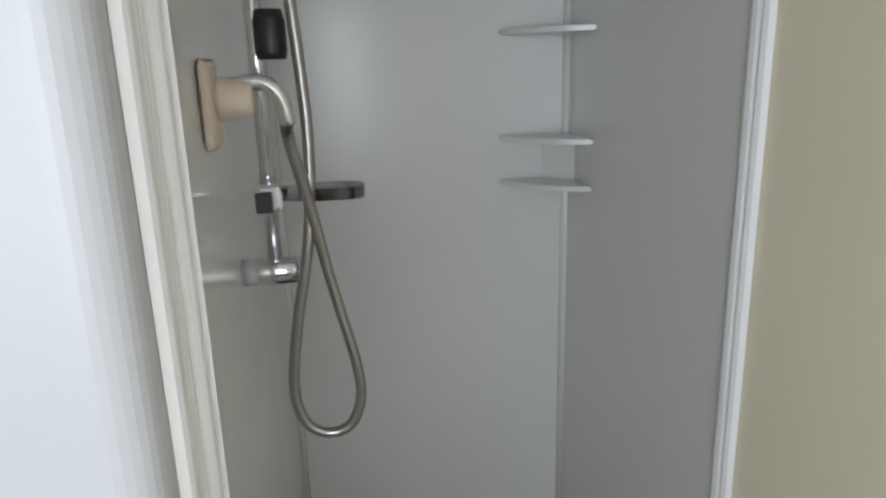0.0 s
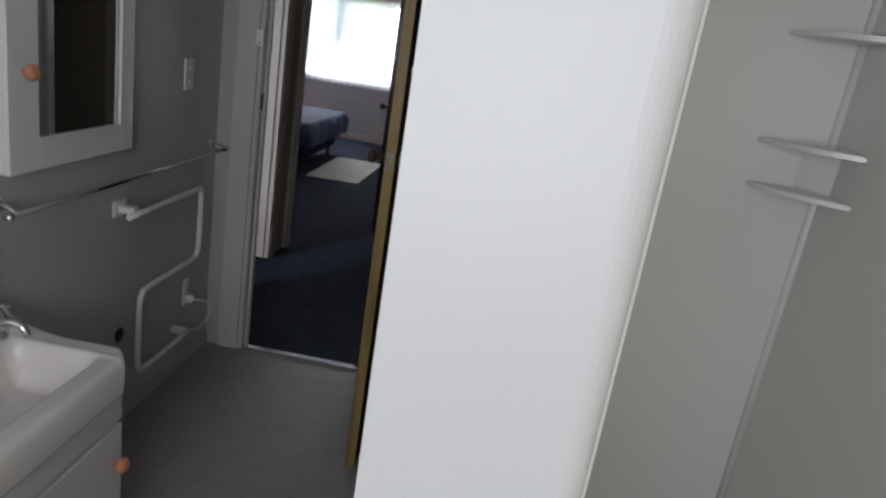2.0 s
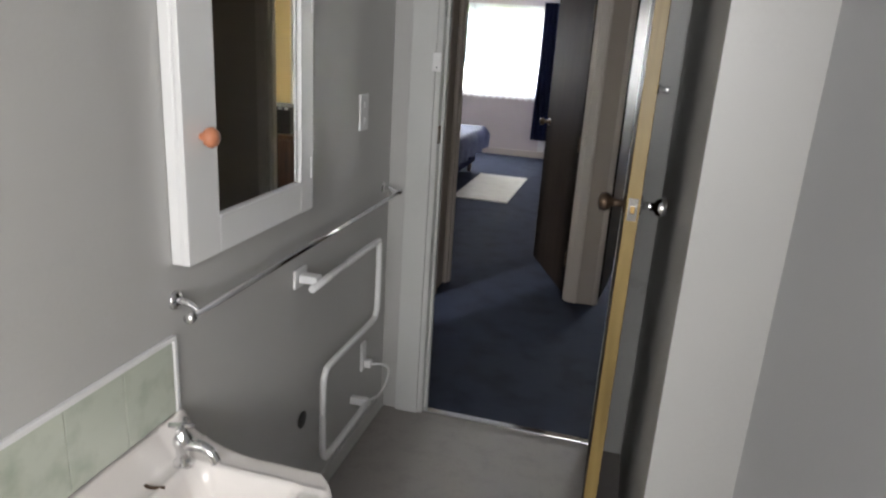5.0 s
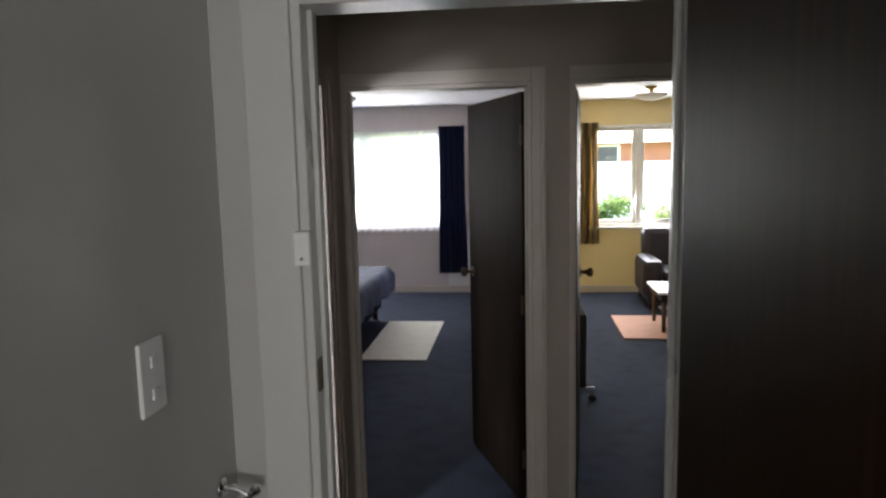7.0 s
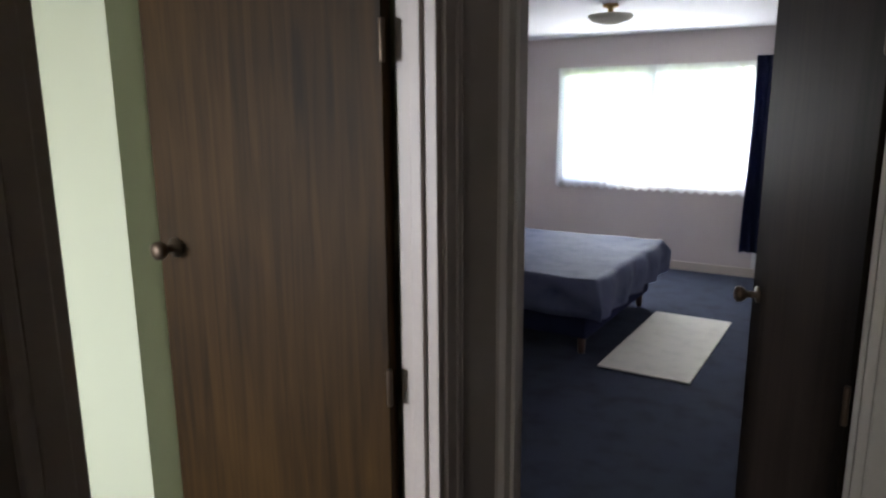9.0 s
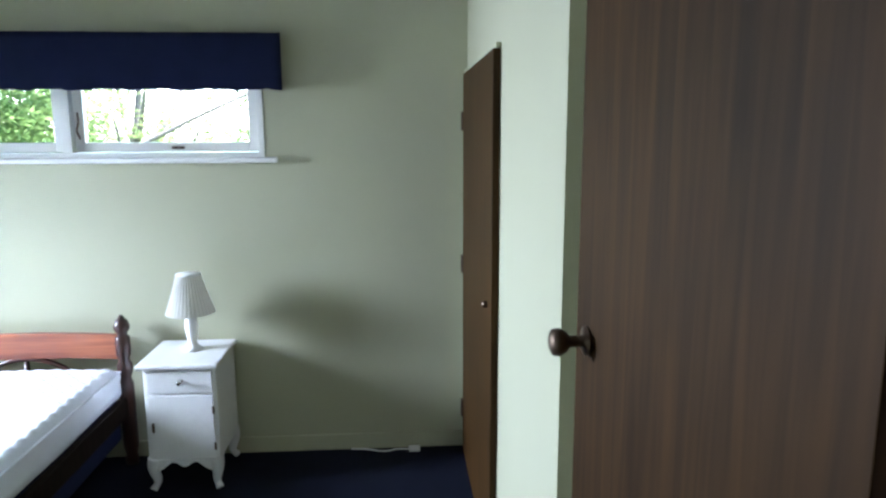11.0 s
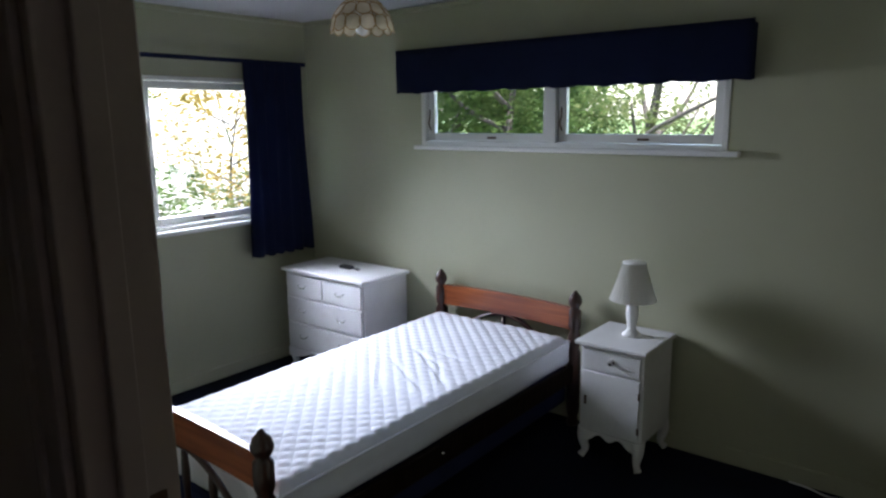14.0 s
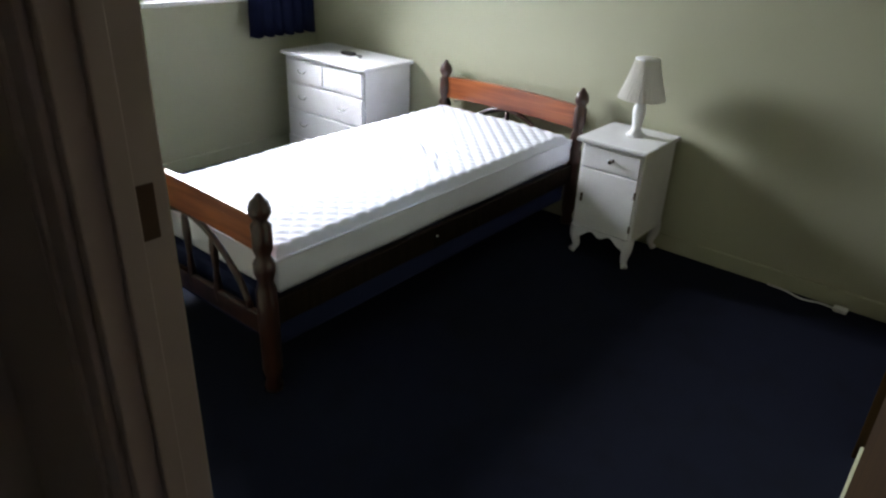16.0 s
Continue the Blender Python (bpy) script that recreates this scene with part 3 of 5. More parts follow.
# ---- doors ----
def round_knob(axis_sign, axis, at, mats, parent, label):
    """A knob on its rose, along an axis."""
    s = axis_sign
    prof = [(0.027, 0.0), (0.027, s * 0.006), (0.011, s * 0.008), (0.011, s * 0.035), (0.020, s * 0.042), (0.026, s * 0.054), (0.024, s * 0.066), (0.012, s * 0.072)]
    return part("door_knob", lathe(prof, 20, at, axis), mats, parent, label)


def door_leaf(name, label, hinge, angle, width, mat, edge_mat, knob_mat, knob_label, back_knob=True, knob_z=1.17, back_mat=None):
    """A flush leaf that hangs on its hinge, with knobs, latch plate and hinges; angle: the way it points, in degrees from +x."""
    at_room, SHIFT[0] = SHIFT[0], Matrix.Identity(4)
    root = thing(name, label, "door")
    leaf = part("leaf", boxes((0.004, width, -0.018, 0.018, 0.012, 1.97), bevel=0.002), [mat, edge_mat], root)
    for f in leaf.data.polygons:
        if f.normal[0] > 0.9:
            f.material_index = 1
    round_knob(1, "y", (width - 0.065, 0.018, knob_z), knob_mat, root, knob_label)
    if back_knob:
        round_knob(-1, "y", (width - 0.065, -0.018, knob_z), back_mat or knob_mat, root, "dark bronze door knob" if back_mat else knob_label)
    part("latch_plate", boxes((width, width + 0.002, -0.012, 0.012, knob_z - 0.03, knob_z + 0.03), bevel=0.0008), M["chrome"], root, "small metal latch plate")
    part("latch_bolt", boxes((width + 0.002, width + 0.010, -0.006, 0.006, knob_z - 0.009, knob_z + 0.009), bevel=0.002), M["brass"], root)
    for z in (0.25, 1.0, 1.78):
        part("hinge", lathe([(0.006, z - 0.045), (0.007, z - 0.04), (0.007, z + 0.04), (0.006, z + 0.045)], 10, (0.0, 0.022, 0)), M["bronze"], root, "bronzed butt hinge")
    SHIFT[0] = at_room
    root.matrix_world = at_room @ pose(hinge[0], hinge[1], 0, 0, 0, angle)
    return root


bath_door = door_leaf("bathroom_door", "brown wooden bathroom door with ochre edge, standing open", (4.037, -1.385), -90, 0.76, M["bath_door"], M["door_edge"], M["chrome"], "polished chrome door knob", knob_z=1.20, back_mat=M["bronze"])
part("bolt_knob", lathe([(0.012, 0.0), (0.012, 0.006), (0.006, 0.010), (0.010, 0.024), (0.008, 0.030)], 14, (0.70, 0.018, 1.50), "y"), M["chrome"], bath_door, "small chrome privacy bolt").matrix_parent_inverse = Matrix.Identity(4)
door_leaf("front_bedroom_door", "dark stained wooden door standing open into the bedroom", (3.745, 0.42), 112, 0.80, M["dark_door"], M["dark_door"], M["bronze"], "dark bronze door knob", knob_z=1.05)
SHIFT[0] = BEDROOM
door_leaf("bedroom_door", "brown wooden bedroom door standing wide open", (2.92, 0.060), 183.2, 0.76, M["door_wood"], M["dark_door"], M["bronze"], "worn bronze door knob", back_knob=False, knob_z=1.27)
single("strike_plate", boxes((2.945, 2.972, -0.735, -0.732, 1.21, 1.28), bevel=0.001), M["bronze"], "dark metal strike plate on the bedroom jamb", "strike plate")
SHIFT[0] = HOUSE
door_leaf("living_room_door", "dark wooden living room door folded back inside", (3.955, 0.42), 84, 0.70, M["dark_door"], M["dark_door"], M["bronze"], "dark bronze door knob", knob_z=1.05)

# strike and keeper on the bathroom jamb
single("strike_plate", boxes((3.290, 3.294, -1.345, -1.318, 1.19, 1.26), bevel=0.001), M["bronze"], "dark metal strike plate on the bathroom jamb", "strike plate")
keeper = thing("bolt_keeper", "white painted bolt keeper on the bathroom door frame", "door bolt")
part("housing", boxes((3.262, 3.297, -1.382, -1.366, 1.465, 1.535), bevel=0.004), M["white"], keeper)
part("screw", lathe([(0.004, 0), (0.003, -0.002)], 8, (3.28, -1.382, 1.48), "y"), M["chrome"], keeper)

# wardrobe door in the north wall
SHIFT[0] = BEDROOM
cup = thing("cupboard_door", "narrow brown wooden wardrobe door, closed, with bronze hinges", "door")
part("leaf", boxes((0.075, 1.100, -0.018, 0.007, 0.02, 1.92), bevel=0.002), M["door_wood"], cup)
part("frame", boxes((0.032, 0.072, -0.010, 0.009, 0, 1.94), (0.072, 1.100, -0.010, 0.009, 1.922, 1.94), bevel=0.003), M["bed_wall"], cup, "painted door frame")
for z in (0.24, 1.0, 1.70):
    part("hinge", boxes((0.052, 0.088, -0.028, -0.018, z - 0.045, z + 0.045), bevel=0.003), M["bronze"], cup, "bronze surface hinge")
part("catch", lathe([(0.013, -0.022), (0.013, -0.032), (0.009, -0.040)], 12, (1.015, 0, 1.03), "y"), M["bronze"], cup, "small bronze catch")


# ---- windows ----
def sash(root, axis, p, a0, a1, z0, z1, bar=0.045, depth=0.035, mat="trim"):
    """One framed pane under a window, with stay and catch."""
    bm = bmesh.new()
    q = (p - depth / 2, p + depth / 2)

    def bar_at(u0, u1, c0, c1):
        box(bm, *((*q, u0, u1) if axis == "x" else (u0, u1, *q)), c0, c1, bevel=0.004)
    bar_at(a0, a0 + bar, z0, z1)
    bar_at(a1 - bar, a1, z0, z1)
    bar_at(a0 + bar, a1 - bar, z0, z0 + bar)
    bar_at(a0 + bar, a1 - bar, z1 - bar, z1)
    f = part("sash", bm, M[mat], root, "white painted sash")
    g = (p - 0.002, p + 0.002)
    pane = part("pane", boxes((*g, a0 + bar, a1 - bar, z0 + bar, z1 - bar) if axis == "x" else (a0 + bar, a1 - bar, *g, z0 + bar, z1 - bar)), M["glass"], f, "clear glass pane")
    pane.visible_shadow = False
    return f


win_w = thing("window_1", "high white-painted timber window with two sashes above the bed", "window")
tagged(win_w, kind="structure")
part("window_frame", boxes((-0.10, 0.004, -2.83, -2.80, 1.53, 2.04), (-0.10, 0.004, -1.01, -0.98, 1.53, 2.04), (-0.10, 0.004, -2.80, -1.01, 1.53, 1.555), (-0.10, 0.004, -2.80, -1.01, 2.015, 2.04), (-0.10, 0.004, -1.93, -1.885, 1.555, 2.015), bevel=0.003), M["trim"], win_w)
part("window_sill", boxes((0.0, 0.05, -2.86, -0.92, 1.505, 1.53), bevel=0.006), M["trim"], win_w, "white painted sill board")
for a0, a1 in ((-2.80, -1.93), (-1.885, -1.01)):
    s = sash(win_w, "x", -0.045, a0 + 0.003, a1 - 0.003, 1.558, 2.012)
    ym = (a0 + a1) / 2 + 0.05
    part("stay", boxes((-0.026, -0.012, ym - 0.03, ym + 0.03, 1.572, 1.584), bevel=0.003), M["bronze"], s, "small bronze stay")
    part("fastener", tube(smooth_path([(-0.02, a0 + 0.03, 1.62), (-0.005, a0 + 0.024, 1.66), (0.0, a0 + 0.036, 1.70), (-0.01, a0 + 0.03, 1.745)], 5), 0.005, 8), M["bronze"], s, "curved window fastener")

win_s = thing("window_2", "white-painted timber bedroom window with one wide pane", "window")
tagged(win_s, kind="structure")
part("window_frame", boxes((0.1, 0.13, -4.0, -3.896, 1.04, 1.96), (1.22, 1.25, -4.0, -3.896, 1.04, 1.96), (0.13, 1.22, -4.0, -3.896, 1.04, 1.065), (0.13, 1.22, -4.0, -3.896, 1.935, 1.96), bevel=0.003), M["trim"], win_s)
part("window_sill", boxes((0.06, 1.30, -3.9, -3.84, 1.012, 1.04), bevel=0.006), M["trim"], win_s, "white painted sill board")
sash(win_s, "y", -3.955, 0.133, 1.217, 1.068, 1.932)
part("stay", boxes((0.80, 0.88, -3.934, -3.922, 1.078, 1.09), bevel=0.003), M["bronze"], win_s, "small bronze stay")

SHIFT[0] = HOUSE
win_f = thing("window_3", "wide white bedroom window washed out by daylight", "window")
tagged(win_f, kind="structure")
part("window_frame", boxes((0.75, 0.79, 5.864, 5.97, 0.83, 2.06), (2.76, 2.80, 5.864, 5.97, 0.83, 2.06), (0.79, 2.76, 5.864, 5.97, 0.83, 0.86), (0.79, 2.76, 5.864, 5.97, 2.03, 2.06), bevel=0.003), M["trim"], win_f)
sash(win_f, "y", 5.93, 0.79, 1.77, 0.86, 2.03)
sash(win_f, "y", 5.93, 1.77, 2.76, 0.86, 2.03)

win_l = thing("window_4", "white timber living room window in three lights", "window")
tagged(win_l, kind="structure")
part("window_frame", boxes((4.55, 4.59, 5.856, 5.97, 0.83, 2.06), (6.06, 6.10, 5.856, 5.97, 0.83, 2.06), (4.59, 6.06, 5.856, 5.97, 0.83, 0.86), (4.59, 6.06, 5.856, 5.97, 2.03, 2.06), (5.125, 5.175, 5.856, 5.97, 0.86, 2.03), bevel=0.003), M["trim"], win_l)
part("window_sill", boxes((4.5, 6.15, 5.80, 5.856, 0.80, 0.83), bevel=0.006), M["trim"], win_l)
sash(win_l, "y", 5.93, 4.59, 5.125, 0.86, 2.03)
sash(win_l, "y", 5.93, 5.175, 6.06, 0.86, 2.03)
ranch = thing("glass_door", "white-framed glazed outer door of the living room", "door")
part("door_frame", boxes((6.50, 6.54, 5.86, 5.97, 0.02, 2.03), (7.31, 7.35, 5.86, 5.97, 0.02, 2.03), (6.54, 7.31, 5.86, 5.97, 1.99, 2.03), (6.54, 7.31, 5.86, 5.97, 0.02, 0.06), bevel=0.003), M["trim"], ranch)
sash(ranch, "y", 5.93, 6.54, 7.31, 0.06, 1.99, bar=0.06)


# ---- cloth ----
def drape(rows, folds, depth, width, top, bottom, flare=0.0, wave=0.0, thick=0.004, seed=1):
    """A hanging curtain along local x with soft folds, gathered at the top."""
    rnd = random.Random(seed)
    ph = [rnd.uniform(0, 6.28) for _ in range(3)]
    bm = bmesh.new()
    nx = folds * 10
    grid = []
    for j in range(rows + 1):
        v = j / rows
        z = top + (bottom - top) * v
        line = []
        for i in range(nx + 1):
            u = i / nx
            amp = depth * (0.45 + 0.55 * v)
            y = amp * math.sin(2 * math.pi * folds * u + ph[0] + 0.5 * math.sin(3 * v + ph[1])) + 0.3 * amp * math.sin(2 * math.pi * folds * 0.43 * u + ph[2])
            x = (u - 0.5) * width * (1 + flare * v) + 0.008 * math.sin(5 * v + 9 * u)
            zz = z + (wave * math.sin(2 * math.pi * folds * u + ph[1]) if j == rows else 0)
            line.append(bm.verts.new((x, y, zz)))
        grid.append(line)
    for a, b in zip(grid, grid[1:]):
        for i in range(nx):
            f = bm.faces.new((a[i], a[i + 1], b[i + 1], b[i]))
            f.smooth = True
    if thick:
        bmesh.ops.solidify(bm, geom=bm.faces[:], thickness=thick)
    return bm


def curtain(name, label, at, turn, mat, *args, **kw):
    at_room, SHIFT[0] = SHIFT[0], Matrix.Identity(4)
    c = single(name, drape(*args, **kw), M[mat], label, "curtain")
    SHIFT[0] = at_room
    c.matrix_world = at_room @ pose(*at, 0, 0, turn)
    return c


SHIFT[0] = BEDROOM
curtain("curtain", "dark navy gathered curtain drawn beside the window", (0.375, -3.80, 0), 0, "navy_cloth", 14, 6, 0.022, 0.47, 2.06, 0.79, flare=0.10, wave=0.006, seed=3)
single("curtain_rail", boxes((0.08, 1.35, -3.83, -3.81, 2.055, 2.08), bevel=0.004), M["navy_cloth"], "navy covered curtain rail over the window", "curtain rail")
SHIFT[0] = HOUSE
curtain("curtain", "dark blue bedroom curtain beside the bright window", (2.88, 5.79, 0), 0, "navy_cloth", 14, 5, 0.022, 0.32, 2.10, 0.26, flare=0.1, seed=5)
curtain("net_curtain", "white net curtain with a scalloped hem", (1.78, 5.84, 0), 0, "net", 8, 22, 0.012, 2.05, 2.05, 0.80, wave=0.010, thick=0, seed=7)
curtain("curtain", "gold and brown striped patterned curtain beside the window", (6.26, 5.78, 0), 0, "curtain", 16, 6, 0.03, 0.50, 2.09, 0.64, flare=0.06, seed=9)
curtain("curtain", "gold and brown striped patterned curtain, partly drawn", (4.46, 5.78, 0), 0, "curtain", 16, 5, 0.03, 0.40, 2.09, 0.62, flare=0.06, seed=11)

SHIFT[0] = BEDROOM
pel = thing("pelmet", "navy cloth pelmet across the top of the high window", "pelmet")
b = boxes((0.003, 0.118, -2.905, -0.885, 2.07, 2.09))
box(b, 0.003, 0.118, -2.905, -2.89, 1.85, 2.07)
box(b, 0.003, 0.118, -0.90, -0.885, 1.85, 2.07)
part("board", b, M["navy_cloth"], pel)
front = bmesh.new()
n = 60
rows_ = []
for j, z in enumerate((2.098, 2.07, 1.97, 1.855, 1.843)):
    rows_.append([front.verts.new((0.122 + 0.003 * math.sin(i * 1.7 + j) + (0.004 if j == 0 else 0), -2.925 + 2.06 * i / n, z + (0.004 * math.sin(i * 0.9) + 0.003 * math.sin(i * 2.3) if j > 2 else 0))) for i in range(n + 1)])
for a, c in zip(rows_, rows_[1:]):
    for i in range(n):
        f = front.faces.new((a[i], a[i + 1], c[i + 1], c[i]))
        f.smooth = True
bmesh.ops.solidify(front, geom=front.faces[:], thickness=0.006)
part("valance", front, M["navy_cloth"], pel, "navy cloth front")


# ---- bedroom furniture ----
BY0, BY1 = -2.63, -1.70            # the bed's sides
bed = thing("single_bed", "single bed with red-stained turned wooden ends and dark navy base", "bed")
POST = [(0.030, 0.0), (0.034, 0.02), (0.026, 0.05), (0.036, 0.09), (0.036, 0.42), (0.026, 0.45), (0.037, 0.49), (0.037, 0.52), (0.024, 0.545), (0.034, 0.575), (0.034, 0.66), (0.022, 0.675), (0.036, 0.70), (0.038, 0.715), (0.030, 0.742), (0.016, 0.756), (0.012, 0.764), (0.005, 0.772)]
for x, y in ((0.075, BY0), (0.075, BY1), (2.13, BY0), (2.13, BY1)):
    k = 1.0 if x < 1 else 0.985
    part("post", lathe([(r, h * k) for r, h in POST], 20, (x, y, 0)), M["post_wood"], bed, "dark turned bed post")


def end_board(x, z0, z1):
    """A curved board between two posts: gently arched top, hollowed lower edge."""
    top = [(BY0 + (BY1 - BY0) * k / 24, z1 + 0.014 * math.sin(math.pi * k / 24) - (0.012 if k in (0, 24) else 0)) for k in range(25)]
    low = [(BY1 + (BY0 - BY1) * k / 24, z0 + 0.018 * math.sin(math.pi * k / 24) ** 0.5) for k in range(25)]
    return extrude_outline(top + low, x - 0.013, x + 0.013, "x")


for x in (0.075, 2.13):
    part("end_board", end_board(x, 0.545, 0.675), M["bed_wood"], bed, "red-brown polished board")
    arch = [(x, BY0 + 0.10 + (BY1 - BY0 - 0.20) * k / 16, 0.30 + 0.26 * math.sin(math.pi * k / 16) ** 0.7) for k in range(17)]
    part("arch_rail", tube(smooth_path(arch, 3), 0.013, 10), M["post_wood"], bed, "bent dark hoop rail")
    for k in (-1, 0, 1):
        y = (BY0 + BY1) / 2 + k * 0.17
        part("spindle", lathe([(0.012, 0.24), (0.016, 0.30), (0.010, 0.38), (0.016, 0.46), (0.011, 0.545 if k == 0 else 0.52)], 12, (x, y, 0)), M["post_wood"], bed)
    part("lower_rail", boxes((x - 0.012, x + 0.012, BY0 + 0.03, BY1 - 0.03, 0.22, 0.30), bevel=0.005), M["post_wood"], bed)
part("base", boxes((0.11, 2.09, BY0 + 0.02, BY1 - 0.02, 0.14, 0.355), bevel=0.02), M["navy_cloth"], bed, "dark navy upholstered base")
for y0, y1 in ((BY0 - 0.012, BY0 + 0.016), (BY1 - 0.016, BY1 + 0.012)):
    part("side_rail", boxes((0.10, 2.10, y0, y1, 0.26, 0.36), bevel=0.005), M["dark_door"], bed, "dark wooden side rail")
part("rail_screw", lathe([(0.009, 0.0), (0.007, 0.004)], 10, (1.25, BY1 + 0.012, 0.315), "y"), M["chrome"], bed, "small round fixing")


def quilt(x0, x1, y0, y1, z0, z1):
    """A mattress: rounded block with a diamond-quilted top and two creases."""
    bm = bmesh.new()
    nx, ny = 230, 112
    g = []
    for i in range(nx + 1):
        col = []
        for j in range(ny + 1):
            u, v = i / nx, j / ny
            x, y = x0 + (x1 - x0) * u, y0 + (y1 - y0) * v
            a, b2 = (x + y) / 0.078, (x - y) / 0.078
            q = abs(math.sin(math.pi * a)) ** 0.6 * abs(math.sin(math.pi * b2)) ** 0.6
            edge = min(x - x0, x1 - x, y - y0, y1 - y)
            fall = 0.03 * max(0, 1 - edge / 0.045) ** 2
            crease = 0
            for cx, cy, ang, ln in ((0.92, -2.02, 0.95, 0.30), (0.84, -2.10, 1.20, 0.22), (1.06, -2.06, 1.05, 0.30), (1.16, -2.14, 0.75, 0.20), (0.76, -2.02, 1.45, 0.16), (0.98, -1.92, 0.70, 0.18)):
                du, dv = (x - cx) * math.cos(ang) + (y - cy) * math.sin(ang), -(x - cx) * math.sin(ang) + (y - cy) * math.cos(ang)
                if abs(du) < ln:
                    crease += 0.007 * math.exp(-(dv / 0.011) ** 2) * (1 - (du / ln) ** 2)
            z = z1 - 0.007 + 0.0075 * q * min(1, edge / 0.05) - fall - crease + 0.006 * noise.noise((x * 2.2, y * 2.2, 0))
            col.append(bm.verts.new((x, y, z)))
        g.append(col)
    for i in range(nx):
        for j in range(ny):
            f = bm.faces.new((g[i][j], g[i + 1][j], g[i + 1][j + 1], g[i][j + 1]))
            f.smooth = True
    rim = [g[i][0] for i in range(nx + 1)] + [g[nx][j] for j in range(1, ny + 1)] + [g[i][ny] for i in range(nx - 1, -1, -1)] + [g[0][j] for j in range(ny - 1, 0, -1)]
    cx, cy = (x0 + x1) / 2, (y0 + y1) / 2
    prev = rim
    for k, (z, out) in enumerate(((z1 - 0.055, 0.006), (z1 - 0.085, 0.004), (z1 - 0.115, 0.008), (z0 + 0.02, 0.005), (z0, -0.01))):
        ring = []
        for v in rim:
            d = Vector((1 if v.co.x > x1 - 1e-4 else -1 if v.co.x < x0 + 1e-4 else 0, 1 if v.co.y > y1 - 1e-4 else -1 if v.co.y < y0 + 1e-4 else 0, 0))
            w = 0.003 * math.sin(v.co.x * 9 + k * 2)
            ring.append(bm.verts.new((v.co.x + d.x * out, v.co.y + d.y * (out + w), z)))
        m = len(rim)
        for i in range(m):
            f = bm.faces.new((prev[i], ring[i], ring[(i + 1) % m], prev[(i + 1) % m]))
            f.smooth = True
        prev = ring
    bm.faces.new(prev)
    bmesh.ops.recalc_face_normals(bm, faces=bm.faces)
    return bm


mat_ = thing("mattress", "white quilted single mattress, bare and slightly creased", "mattress")
part("cover", quilt(0.12, 2.07, BY0 + 0.015, BY1 - 0.015, 0.36, 0.53), M["mattress"], mat_)
pz = 0.492
part("piping", tube([(0.115, BY0 + 0.01, pz), (2.075, BY0 + 0.01, pz), (2.075, BY1 - 0.01, pz), (0.115, BY1 - 0.01, pz)], 0.006, 8, closed=True), M["mattress"], mat_, "white edge piping")


def cabriole(x, y, sx, sy, h, parent):
    """A short bowed leg that turns outward at the foot."""
    pts = smooth_path([(x, y, h), (x + sx * 0.008, y + sy * 0.008, h * 0.7), (x - sx * 0.002, y - sy * 0.002, h * 0.3), (x + sx * 0.014, y + sy * 0.014, 0.012)], 5)
    bm = tube(pts, lambda u: 0.024 * (1 - u) ** 1.2 + 0.012 + 0.006 * max(0, u - 0.8) * 5, 12)
    lo = min(v.co.z for v in bm.verts)
    for v in bm.verts:
        v.co.z = max(0.0, v.co.z)
    return part("leg", bm, M["furn"], parent)


def bail(parent, x, y, z, w=0.035):
    """A small hanging pull with two posts, on a face towards +x."""
    h = part("handle", tube(smooth_path([(x + 0.002, y - w, z), (x + 0.016, y - w, z), (x + 0.018, y - w * 0.7, z - 0.014), (x + 0.019, y, z - 0.018), (x + 0.018, y + w * 0.7, z - 0.014), (x + 0.016, y + w, z), (x + 0.002, y + w, z)], 4), 0.0035, 8), M["chrome"], parent, "small silvery drop handle")
    return h


def shaped_apron(x, y0, y1, ztop, zlow):
    n = 24
    top = [(y0, ztop), (y1, ztop)]
    low = []
    for k in range(n + 1):
        u = k / n
        y = y1 + (y0 - y1) * u
        c = abs(2 * u - 1)
        low.append((y, zlow + (ztop - zlow) * 0.85 * max(0, 1 - (c / 0.82) ** 3) * (0.75 + 0.25 * math.cos(6 * math.pi * u))))
    return extrude_outline(top + low, x - 0.012, x + 0.003, "x")


ns = thing("bedside_cabinet", "white painted bedside cabinet with one drawer and curved legs", "cabinet")
NY0, NY1 = -1.52, -1.165
part("body", boxes((0.03, 0.385, NY0 + 0.02, NY1 - 0.01, 0.15, 0.60), bevel=0.004), M["furn"], ns)
part("top", boxes((0.02, 0.412, NY0 - 0.005, NY1 + 0.005, 0.60, 0.622), bevel=0.007), M["furn"], ns)
dr = part("drawer", boxes((0.385, 0.397, NY0 + 0.035, NY1 - 0.025, 0.482, 0.588), bevel=0.004), M["furn"], ns)
part("drawer_pull", lathe([(0.014, 0.397), (0.014, 0.400), (0.006, 0.402), (0.006, 0.412), (0.012, 0.418), (0.010, 0.424)], 14, (0, (NY0 + NY1) / 2 + 0.01, 0.54), "x"), M["chrome"], dr, "small silvery knob")
do = part("cupboard_door", boxes((0.385, 0.397, NY0 + 0.035, NY1 - 0.025, 0.165, 0.472), bevel=0.004), M["furn"], ns)
part("door_pull", boxes((0.397, 0.406, NY0 + 0.05, NY0 + 0.062, 0.30, 0.345), bevel=0.003), M["bronze"], do, "tarnished pull")
for z in (0.225, 0.40):
    part("hinge", boxes((0.397, 0.401, NY1 - 0.032, NY1 - 0.022, z - 0.018, z + 0.018), bevel=0.001), M["bronze"], do)
part("apron", shaped_apron(0.394, NY0 + 0.02, NY1 - 0.01, 0.163, 0.10), M["furn"], ns)
